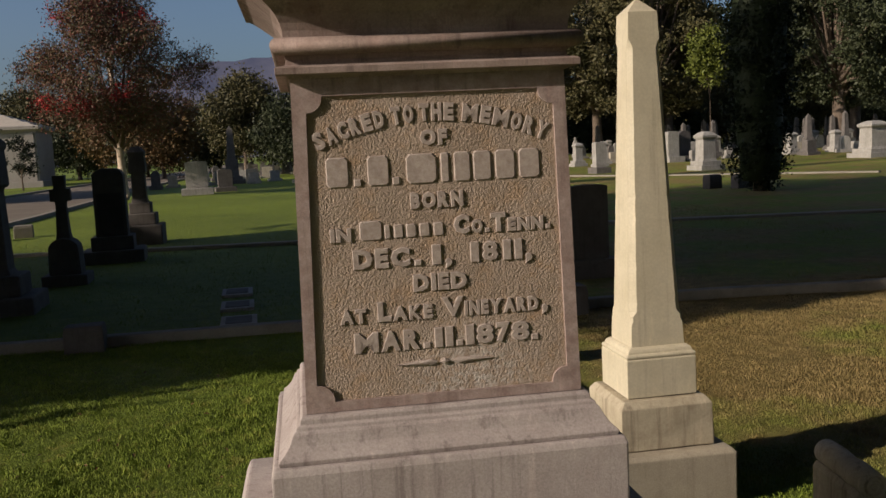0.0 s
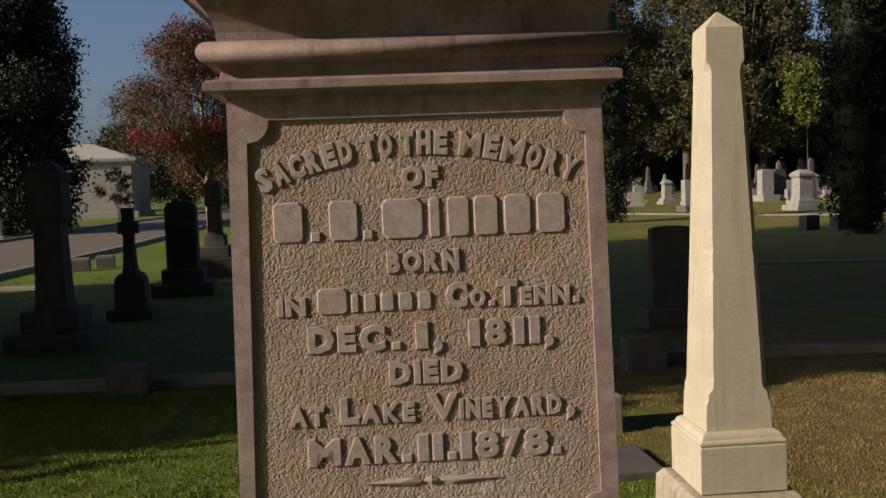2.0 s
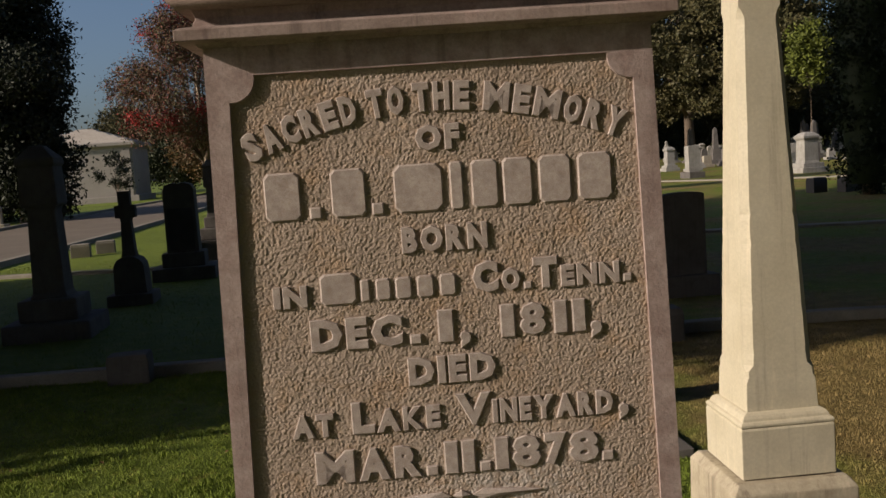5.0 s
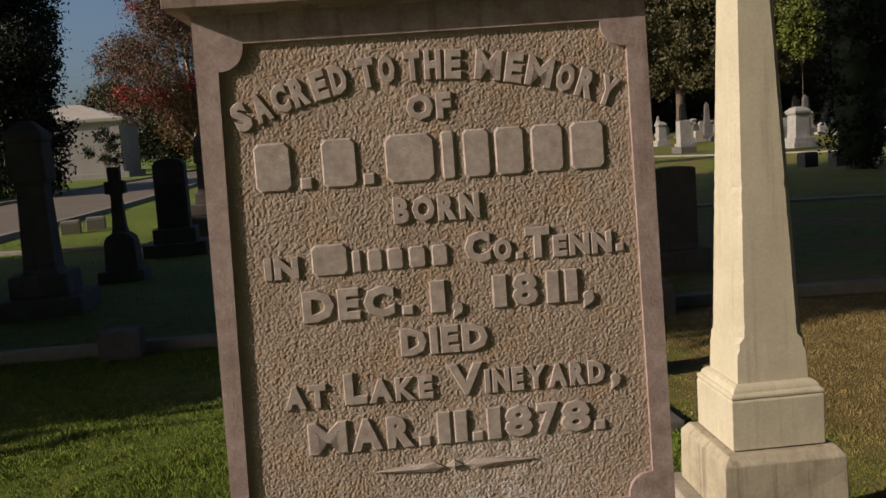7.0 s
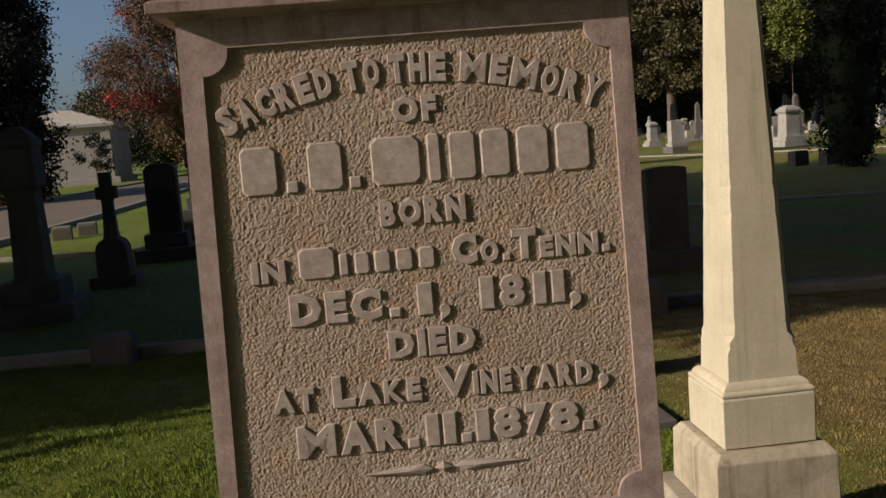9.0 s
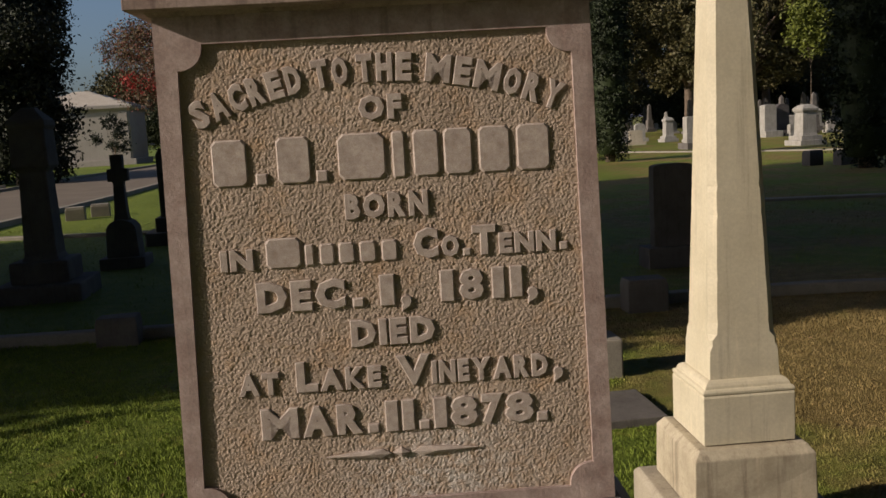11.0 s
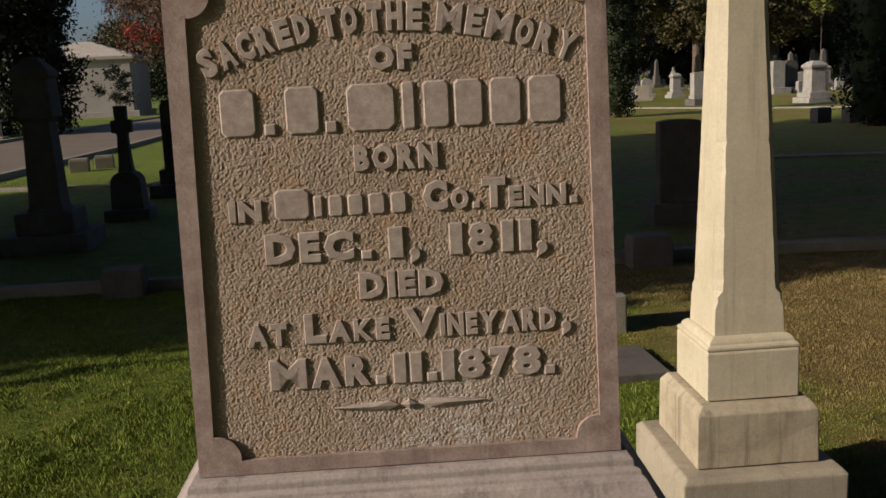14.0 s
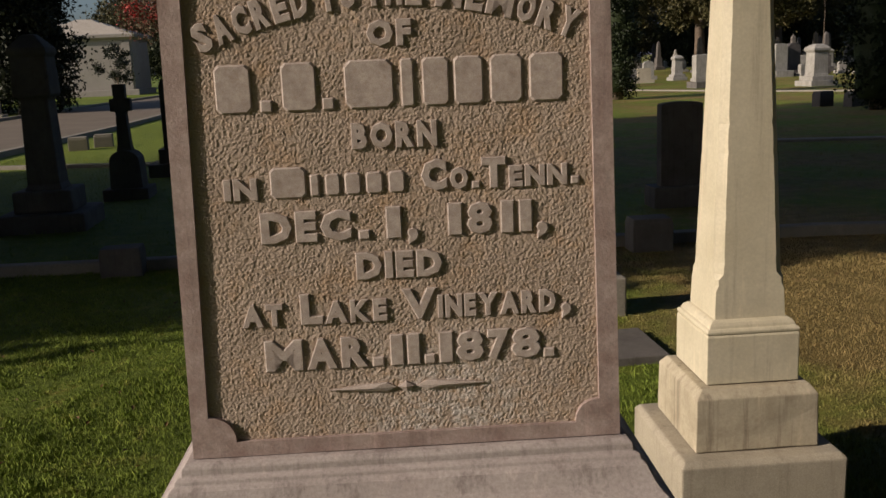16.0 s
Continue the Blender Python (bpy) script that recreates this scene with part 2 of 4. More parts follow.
# ---- ground ----
def ground():
    xs = sorted({*np.round(np.linspace(-14, 14, 57), 3), *[s * v for s in (-1, 1) for v in (18, 25, 40, 70, 130, 300, 800, 2000, 4500)]})
    ys = sorted({*np.round(np.linspace(-4, 26, 61), 3), *(-4500, -1500, -400, -100, -30, -12, 32, 42, 60, 90, 140, 250, 600, 1500, 4500)})
    verts = [(x, y, 0.012 * noise.noise(Vector((x, y, 0)) * 0.9) if abs(x) < 14 and -4 < y < 26 else 0.0) for y in ys for x in xs]
    n = len(xs)
    faces = [(j * n + i, j * n + i + 1, (j + 1) * n + i + 1, (j + 1) * n + i) for j in range(len(ys) - 1) for i in range(n - 1)]
    ob = data_part("ground", verts, faces, TURF, None, "mown cemetery lawn, green with dry straw patches", True)
    return tagged(ob, category="lawn", kind="structure")


ground()


def strip(name, pts, half, height, material, label, bevel=0.02):
    """A raised band that follows points on the ground."""
    rings = []
    for i, p in enumerate(pts):
        a, b = Vector(pts[max(0, i - 1)]), Vector(pts[min(len(pts) - 1, i + 1)])
        t = (b - a).normalized()
        nrm = Vector((-t.y, t.x)) * half
        p = Vector(p)
        rings.append([(p.x + nrm.x, p.y + nrm.y, -0.1), (p.x - nrm.x, p.y - nrm.y, -0.1), (p.x - nrm.x * 0.94, p.y - nrm.y * 0.94, height), (p.x + nrm.x * 0.94, p.y + nrm.y * 0.94, height)])
    ob = part(name, loft(rings, bevel if height > 0.03 else 0), material, None, label)
    return tagged(ob, category=name.split("_")[0], kind="structure")


strip("road", [(-12.5, -60), (-11.8, 10), (-11.9, 30), (-12.6, 45), (-13.2, 62), (-13.4, 100), (-14, 220)], 3.4, 0.02, ASPHALT, "sun-bleached grey asphalt cemetery road")
strip("kerb_road_near", [(-8.3, -60), (-8.25, 10), (-8.35, 30), (-9.05, 45), (-9.65, 62), (-9.9, 100)], 0.12, 0.13, KERB, "pale concrete kerb along the road")
strip("kerb_road_far", [(-16.0, -60), (-15.35, 10), (-15.45, 30), (-16.15, 45), (-16.8, 62), (-17, 100)], 0.12, 0.13, KERB, "pale concrete kerb along the road")
strip("kerb_plot", [(-9, 8.7), (-3, 8.47), (1, 8.45), (4, 8.50), (5.3, 8.3), (12, 8.0), (20, 7.7)], 0.07, 0.10, KERB, "low weathered concrete kerb of a grave plot")
strip("kerb_far_plot", [(-8.1, 18.2), (-5.85, 17.8), (-4, 17.4), (-1.9, 17.0), (2.5, 16.4)], 0.09, 0.07, KERB, "low weathered concrete kerb of a grave plot")
strip("path_edging", [(5, 47.5), (9, 46), (12.3, 40), (14.5, 36), (20, 29)], 0.12, 0.06, KERB, "pale concrete edging strip in the lawn")
strip("path_edging_shaded", [(5.5, 17), (9, 16.2), (16, 14.6)], 0.14, 0.05, KERB, "pale concrete edging strip in the lawn")


def blades(name, count, x0, x1, y0, y1, tall, seed):
    """Grass blades as thin bent triangles, thinned with distance."""
    r = np.random.RandomState(seed)
    x, y = r.uniform(x0, x1, count), y0 + (y1 - y0) * r.uniform(0, 1, count) ** 1.35
    h = tall * r.uniform(0.4, 1.0, count) * (0.45 + 0.4 * np.sin(x * 2.1 + 1.3 * np.sin(y * 1.7)) ** 2 + 0.5 * (np.sin(x * 9.3 + 2.2 * np.sin(y * 5.1)) * np.sin(y * 8.1 + 1.9 * np.sin(x * 6.7))) ** 2)
    a, lean = r.uniform(0, 2 * np.pi, count), r.uniform(0.2, 0.9, count)
    w = r.uniform(0.0008, 0.0015, count) * (1 + 0.09 * y)
    dx, dy = np.cos(a), np.sin(a)
    la = r.uniform(0, 2 * np.pi, count)
    lx, ly = np.cos(la) * lean * h, np.sin(la) * lean * h
    z = np.full(count, -0.012)
    v = np.stack([np.stack([x - dx * w, y - dy * w, z], 1), np.stack([x + dx * w, y + dy * w, z], 1), np.stack([x + lx * 0.4 + dx * w * 0.7, y + ly * 0.4 + dy * w * 0.7, h * 0.6], 1), np.stack([x + lx, y + ly, h], 1)], 1).reshape(-1, 3)
    k = np.arange(count)[:, None] * 4
    f = np.concatenate([k + [0, 1, 2], k + [0, 2, 3]]).tolist()
    ob = data_part(name, v.tolist(), f, BLADE)
    return tagged(ob, "short mown grass, green with dry blades", "grass", kind="stuff")


blades("grass_patch", 240000, -4.5, 0.1, 3.2, 9.0, 0.030, 1)
blades("grass_patch", 260000, 0.9, 7.0, 3.0, 9.0, 0.024, 2)
blades("grass_patch", 30000, -9, 9, 9.0, 20.0, 0.05, 3)


def fallen_leaves():
    """Dry leaves lying on the grass, bent along the middle."""
    r = random.Random(9)
    verts, faces = [], []
    for k in range(170):
        x, y = (r.uniform(-3.2, -0.4), r.uniform(3.6, 7.5)) if k % 2 else (r.uniform(1.0, 5.5), r.uniform(4.3, 8.3))
        m4 = pose(x, y, 0.026, r.uniform(-25, 25), r.uniform(-25, 25), r.uniform(0, 360))
        a, b = r.uniform(0.012, 0.026), r.uniform(0.006, 0.012)
        n = len(verts)
        verts += [tuple(m4 @ Vector(p)) for p in ((-a, 0, 0), (0, -b, 0.006), (a, 0, 0), (0, b, 0.006))]
        faces += [(n, n + 1, n + 2), (n, n + 2, n + 3)]
    tagged(data_part("leaf_litter", verts, faces, LEAF_BROWN), "dry brown leaves scattered on the grass", "leaf litter", kind="stuff")


fallen_leaves()


# ---- the inscribed monument ----
MX, MY = 0.331, 2.608
FRONT0, FRONT1 = -0.358, -0.345


def front_y(z):
    """Front of the die, relative to its axis, at height z: it leans back a little."""
    return FRONT0 + (z - 0.99) / 0.83 * 0.013


def tilted(bm, depth):
    """Lay a plate drawn in x and z, with y as height above the face, on the leaning face."""
    for v in bm.verts:
        v.co.y = front_y(v.co.z) + depth - v.co.y
    bmesh.ops.reverse_faces(bm, faces=bm.faces[:])
    return bm


PANEL_DEPTH = 0.010


def corner_lobes():
    """Inner outline of the frame: a rectangle whose four corners are rounded lobes."""
    z0, z1 = 1.021, 1.788
    out = []
    for cx, cz, a0 in ((0.001 - MX, z0, 90), (0.6555 - MX, z0, 180), (0.6455 - MX, z1, 270), (0.0185 - MX, z1, 0)):
        sx, sz = (1 if cx < 0 else -1), (1 if cz < 1.4 else -1)
        r = 0.040 if cx < 0 and cz < 1.4 else 0.036
        mx, mz = cx + sx * 0.004, cz + sz * 0.004
        arc = [(mx + r * math.cos(radians(a0 - k * 11.25)), mz + r * math.sin(radians(a0 - k * 11.25))) for k in range(9)]
        first, last = arc[0], arc[-1]
        out.append((cx, first[1]) if abs(first[0] - mx) < 1e-6 else (first[0], cz))
        out += arc
        out.append((cx, last[1]) if abs(last[0] - mx) < 1e-6 else (last[0], cz))
    return out


def ringed_plate(outer, inner, thick):
    """A plate with a hole, drawn in x and z, thick in y."""
    from mathutils import geometry
    pts = [Vector((x, z, 0)) for x, z in outer] + [Vector((x, z, 0)) for x, z in inner]
    tris = geometry.tessellate_polygon([[Vector((x, z, 0)) for x, z in outer], [Vector((x, z, 0)) for x, z in inner]])
    bm = bmesh.new()
    top = [bm.verts.new((p.x, thick, p.y)) for p in pts]
    low = [bm.verts.new((p.x, 0.0, p.y)) for p in pts]
    for t in tris:
        bm.faces.new([top[i] for i in t])
    n = len(outer)
    for a, b in ((0, n), (n, len(pts))):
        for i in range(a, b):
            j = a + (i - a + 1) % (b - a)
            bm.faces.new((top[i], top[j], low[j], low[i]))
    bmesh.ops.recalc_face_normals(bm, faces=bm.faces[:])
    return bm


GLYPHS = {}


def glyph(ch):
    """One heavy block letter as (vertices, faces), scaled to a unit box in x and y, with depth 0 to 1 in z."""
    if ch not in GLYPHS:
        cu = bpy.data.curves.new("glyph", "FONT")
        cu.body, cu.size, cu.extrude, cu.offset, cu.resolution_u = ch, 1.0, 0.05, (0.032 if ch in "MV8K" else 0.048), 2
        cu.bevel_depth, cu.bevel_resolution = 0.022, 0
        ob = bpy.data.objects.new("glyph", cu)
        scene.collection.objects.link(ob)
        bpy.context.view_layer.update()
        me = bpy.data.meshes.new_from_object(ob.evaluated_get(bpy.context.evaluated_depsgraph_get()))
        v = np.array([p.co[:] for p in me.vertices])
        lo, hi = v.min(0), v.max(0)
        GLYPHS[ch] = ((v - lo) / (hi - lo), [tuple(p.vertices) for p in me.polygons], float(hi[0] - lo[0]))
        bpy.data.objects.remove(ob)
        bpy.data.meshes.remove(me)
        bpy.data.curves.remove(cu)
    return GLYPHS[ch]


RELIEF = 0.0065


def raised(name, verts, faces, parent, label=""):
    """Put a raised piece on the panel: x and z on the face, third value its height above the panel."""
    pts = [(x, front_y(z) + PANEL_DEPTH + 0.002 - d, z) for x, z, d in verts]
    return data_part(name, pts, faces, LETTER, parent, label)


def letter(ch, x0, x1, z0, h, parent, turn=0.0):
    v, f, _ = glyph(ch)
    w, cx, cz = x1 - x0, (x0 + x1) / 2 - MX, z0 + h / 2
    c, s = math.cos(turn), math.sin(turn)
    pts = []
    for a, b, d in v:
        u, t = (a - 0.5) * w, (b - 0.5) * h
        pts.append((cx + u * c - t * s, cz + u * s + t * c, d * (RELIEF + 0.002)))
    raised("letter", pts, f, parent)


def bar(x0, x1, z0, h, parent, cut=0.12):
    """A plain raised bar with cut corners."""
    w, k = x1 - x0, min(x1 - x0, h) * cut
    top = []
    for inset, d in ((0, 0.0), (0, RELIEF - 0.001), (0.0024, RELIEF + 0.0015)):
        a, b, c, e = x0 - MX + inset, x1 - MX - inset, z0 + inset, z0 + h - inset
        top.append([(a + k, c, d), (b - k, c, d), (b, c + k, d), (b, e - k, d), (b - k, e, d), (a + k, e, d), (a, e - k, d), (a, c + k, d)])
    n = 8
    faces = [(r * n + i, r * n + (i + 1) % n, (r + 1) * n + (i + 1) % n, (r + 1) * n + i) for r in range(2) for i in range(n)] + [tuple(range(16, 24))]
    raised("bar", [p for r in top for p in r], faces, parent)


def word(text, x0, x1, z0, h, parent):
    """Letters shared out over a word's width by their own widths."""
    ws = [max(0.25, glyph(c)[2]) for c in text]
    gap = 0.085 * h
    k = (x1 - x0 - gap * (len(text) - 1)) / sum(ws)
    x = x0
    for c, w in zip(text, ws):
        letter(c, x, x + w * k, z0, h, parent)
        x += w * k + gap


def dot(x0, x1, z0, h, parent):
    bar(x0, x1, z0, h, parent, 0.05)


SHALLOW = 0.07


def stone_ring(h, z, back=0.0):
    """One ring of the monument, which is a little less deep than wide."""
    return sq(h, z, h - SHALLOW - back, 0, 0, -SHALLOW)


def monument():
    m = thing("pedestal_monument", MX, MY, 0, 0, "tall weathered pink granite pedestal monument with raised inscription, on stepped base", "monument")
    part("lower_base", roughen(loft([stone_ring(0.58, -0.1), stone_ring(0.58, 0.60), stone_ring(0.565, 0.632)], 0.008), 0.003, 6, 3), PINK_STREAK, m, "broad rough lower base block")
    part("plinth", loft([stone_ring(0.452, 0.632), stone_ring(0.4535, 0.87), stone_ring(0.447, 0.888)], 0.006), PINK_STREAK, m, "pale plinth with dark vertical rain streaks")
    ogee = [(0.433, 0.888), (0.435, 0.900), (0.428, 0.906), (0.419, 0.915), (0.408, 0.930), (0.401, 0.945), (0.397, 0.955), (0.392, 0.960), (0.389, 0.962), (0.387, 0.970), (0.380, 0.973), (0.378, 0.974), (0.3775, 0.986), (0.371, 0.994)]
    part("base_moulding", roughen(loft([stone_ring(h, z) for h, z in ogee], 0.0015, 1), 0.0022, 28, 3), PINK_STREAK, m, "curved base moulding with worn top edge")
    part("die", loft([stone_ring(-FRONT0, 0.994, PANEL_DEPTH), stone_ring(0.345, 1.842, PANEL_DEPTH)], 0.003), PINK, m)
    plate = ringed_plate([(-0.3595, 0.996), (0.3595, 0.996), (0.3455, 1.840), (-0.3455, 1.840)], corner_lobes(), PANEL_DEPTH)
    part("panel_frame", tilted(plate, PANEL_DEPTH), PINK, m, "smooth raised frame with lobed corners")
    # pecked field of the panel
    xs, zs = np.arange(-0.334, 0.3281, 0.00135), np.arange(1.018, 1.795, 0.00135)
    verts = []
    for z in zs:
        for x in xs:
            p = Vector((x, 0, z))
            d = 0.0018 * (0.42 - noise.voronoi(p * 265)[0][0]) + 0.0008 * noise.noise(p * 340) + 0.0005 * noise.noise(p * 120) + 0.0008 * noise.noise(p * 18)
            verts.append((x, front_y(z) + PANEL_DEPTH - 0.0025 - d, z))
    n = len(xs)
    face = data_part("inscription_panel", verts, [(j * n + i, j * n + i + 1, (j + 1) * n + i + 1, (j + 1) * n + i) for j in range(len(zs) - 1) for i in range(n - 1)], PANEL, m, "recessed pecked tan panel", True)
    # cornice: fascia, hollow, roll
    cor = [(0.350, 1.832), (0.3545, 1.8385), (0.380, 1.840), (0.380, 1.857), (0.374, 1.860), (0.356, 1.864), (0.351, 1.876), (0.356, 1.889)]
    part("cornice", loft([stone_ring(h, z) for h, z in cor], 0.0012, 1), CORNICE, m, "reddish stained cornice with lit fascia")
    roll = [(0.366 + 0.022 * math.sin(a), 1.9085 - 0.0212 * math.cos(a)) for a in np.linspace(0.05, math.pi - 0.05, 13)]
    part("roll_moulding", loft([stone_ring(h, z) for h, z in roll], 0), CORNICE, m, "half-round roll moulding", True)
    cove = [(0.356, 1.930), (0.3565, 1.946), (0.361, 1.964), (0.370, 1.983), (0.383, 2.000), (0.401, 2.016), (0.422, 2.034), (0.444, 2.052), (0.460, 2.062)]
    part("cove", loft([stone_ring(h, z) for h, z in cove], 0), CORNICE, m, "flaring hollow moulding under the cap")
    part("cap", loft([stone_ring(h, z) for h, z in ((0.460, 2.062), (0.474, 2.066), (0.474, 2.15), (0.46, 2.17), (0.33, 2.23), (0.30, 2.25))], 0.004), CORNICE, m, "heavy overhanging cap")
    # inscription
    cx, cz, rad = 0.3324, 1.0242, 0.7143
    for text, a, b in (("SACRED", 0.033, 0.210), ("TO", 0.227, 0.285), ("THE", 0.298, 0.388), ("MEMORY", 0.408, 0.628)):
        ws = [1.5 if c == "M" else 1.0 for c in text]
        k, x = (b - a - 0.0045 * (len(text) - 1)) / sum(ws), a
        for c, w in zip(text, ws):
            mid = x + w * k / 2
            th = math.asin((mid - cx) / rad)
            lw = w * k / math.cos(th) * 0.97
            letter(c, mid - lw / 2, mid + lw / 2, cz + rad * math.cos(th) - 0.023, 0.046, face, -th)
            x += w * k + 0.0045
    word("OF", 0.297, 0.368, 1.655, 0.041, face)
    for x0, x1 in ((0.058, 0.114), (0.161, 0.215), (0.259, 0.336), (0.347, 0.368), (0.381, 0.423), (0.431, 0.477), (0.488, 0.539), (0.550, 0.604)):
        bar(x0, x1, 1.561, 0.075, face)
    dot(0.126, 0.145, 1.561, 0.019, face)
    dot(0.223, 0.242, 1.561, 0.019, face)
    word("BORN", 0.265, 0.401, 1.497, 0.042, face)
    word("IN", 0.058, 0.112, 1.424, 0.035, face)
    bar(0.132, 0.189, 1.424, 0.050, face)
    for x0, x1 in ((0.195, 0.210), (0.219, 0.243), (0.250, 0.276), (0.284, 0.311), (0.320, 0.346)):
        bar(x0, x1, 1.426, 0.035, face)
    for t, x0, x1, h in (("C", 0.372, 0.414, 0.051), ("O", 0.418, 0.448, 0.037), ("T", 0.469, 0.509, 0.050), ("ENN", 0.513, 0.608, 0.035)):
        word(t, x0, x1, 1.426, h, face)
    dot(0.453, 0.467, 1.426, 0.013, face)
    dot(0.613, 0.628, 1.426, 0.014, face)
    for t, x0, x1, h in (("DEC", 0.111, 0.257, 0.051), ("1", 0.312, 0.338, 0.052), ("1", 0.412, 0.436, 0.053), ("8", 0.443, 0.486, 0.053), ("1", 0.498, 0.520, 0.053), ("1", 0.528, 0.550, 0.053)):
        word(t, x0, x1, 1.352, h, face)
    dot(0.267, 0.286, 1.352, 0.016, face)
    letter(",", 0.346, 0.365, 1.340, 0.028, face)
    letter(",", 0.556, 0.576, 1.340, 0.028, face)
    word("DIED", 0.260, 0.401, 1.286, 0.045, face)
    for t, x0, x1, h in (("AT", 0.070, 0.137, 0.038), ("L", 0.165, 0.202, 0.052), ("AKE", 0.204, 0.307, 0.038), ("V", 0.331, 0.389, 0.052), ("INEYARD", 0.390, 0.586, 0.039)):
        word(t, x0, x1, 1.215, h, face)
    letter(",", 0.594, 0.612, 1.203, 0.027, face)
    for t, x0, x1 in (("M", 0.102, 0.165), ("A", 0.170, 0.221), ("R", 0.227, 0.272), ("1", 0.308, 0.331), ("1", 0.336, 0.358), ("1", 0.389, 0.413), ("8", 0.417, 0.465), ("7", 0.470, 0.507), ("8", 0.509, 0.560)):
        word(t, x0, x1, 1.138, 0.053, face)
    for x0, x1 in ((0.278, 0.298), (0.364, 0.383), (0.563, 0.583)):
        dot(x0, x1, 1.137, 0.017, face)
    # ornament: two long leaves and a small diamond
    for outline in ([(0.205, 1.101), (0.260, 1.0965), (0.298, 1.094), (0.315, 1.101), (0.300, 1.109), (0.262, 1.107)], [(0.461, 1.101), (0.404, 1.107), (0.366, 1.109), (0.349, 1.101), (0.366, 1.094), (0.406, 1.0965)], [(0.318, 1.1015), (0.332, 1.093), (0.346, 1.1015), (0.332, 1.110)]):
        k = len(outline)
        mx, mz = sum(p[0] for p in outline) / k, sum(p[1] for p in outline) / k
        pts = [(x - MX, z, 0.0) for x, z in outline] + [(x - MX, z, 0.0085) for x, z in outline] + [(mx - MX, mz, 0.0125)]
        faces = [(i, (i + 1) % k, k + (i + 1) % k, k + i) for i in range(k)] + [(k + i, k + (i + 1) % k, 2 * k) for i in range(k)]
        raised("leaf_ornament", pts, faces, face, "carved leaf ornament")
    return m


monument()


# ---- the cream obelisk ----
def chipped(bm, amount, scale):
    bm.normal_update()
    for v in bm.verts:
        v.co += Vector((noise.noise(v.co * scale), noise.noise(v.co * scale + Vector((9, 1, 4))), 0.3 * noise.noise(v.co * scale + Vector((2, 8, 5))))) * amount
    return bm


def obelisk():
    o = thing("marble_obelisk", 1.520, 3.902, 0, 1, "cream marble obelisk with chamfered shaft on stepped base", "obelisk")
    part("plinth", roughen(loft([sq(0.289, -0.1), sq(0.289, 0.250), sq(0.272, 0.268)], 0.007), 0.003, 9, 2), CONCRETE, o, "rough grey-tan plinth block")
    part("base_block", roughen(loft([sq(0.217, 0.2725), sq(0.214, 0.462), sq(0.190, 0.492)], 0.005), 0.003, 11, 3), CREAM_BASE, o, "stained cream block with worn chamfered top")
    part("joint", block(-0.2, 0.2, -0.2, 0.2, 0.262, 0.274, 0.002), DARK, o, "dark open mortar joint")
    part("joint", block(-0.152, 0.152, -0.152, 0.152, 0.488, 0.499, 0.002), DARK, o, "dark open mortar joint")
    part("upper_block", loft([sq(0.163, 0.4965), sq(0.163, 0.664), sq(0.160, 0.672)], 0.004), CREAM, o)
    mould = [(0.158, 0.671), (0.162, 0.676), (0.1625, 0.684), (0.158, 0.690), (0.151, 0.693), (0.149, 0.702), (0.143, 0.711), (0.134, 0.717), (0.127, 0.719)]
    part("moulding", loft([sq(h, z) for h, z in mould], 0.001, 1), CREAM, o)
    rings, chips = [], random.Random(4)
    for k in range(76):
        t = k / 75
        z = 0.719 + t * (2.192 - 0.719)
        h = 0.125 - 0.057 * t
        cut = 0.0015
        if 0.862 < z < 2.035:
            cut = 0.027 - 0.007 * t + (chips.uniform(0.001, 0.004) if chips.random() < 0.15 else 0.0)
        elif 0.825 < z <= 0.862 or 2.035 <= z < 2.07:
            cut = 0.011 + chips.uniform(-0.003, 0.005)
        rings.append(sq(h, z, None, cut, -0.012 * t))
    shaft = loft(rings)
    part("shaft", chipped(shaft, 0.0008, 30), CREAM, o, "tapered shaft with chipped chamfered corners")
    part("apex", loft([sq(0.069, 2.191, None, 0, -0.012), sq(0.004, 2.256, None, 0, -0.012)], 0.003), CREAM, o, "low pyramid apex")
    return o


obelisk()


# ---- stones of other graves ----
def arch(w, h, rise, n=9):
    """Outline of a slab with a rounded head."""
    return [(-w / 2, 0), (w / 2, 0)] + [(w / 2 * math.cos(a), h - rise + rise * math.sin(a)) for a in np.linspace(0, math.pi, n)]


def tablet(x, y, w, h, d, material, label, rz=0.0, rise=None, base=True, group="", base_material=None):
    t = thing("headstone", x, y, 0, rz, label, "headstone", group)
    z0 = 0.0
    if base:
        z0 = 0.16 * h + 0.05
        part("base", block(-w * 0.72, w * 0.72, -d * 1.2, d * 1.2, -0.05, z0, 0.012), base_material or material, t)
    bm = prism(arch(w, h - z0 + 0.004, w * 0.12 if rise is None else rise), -d / 2, d / 2, 0.01)
    bmesh.ops.translate(bm, verts=bm.verts, vec=(0, 0, z0 - 0.004))
    part("slab", bm, material, t)
    return t


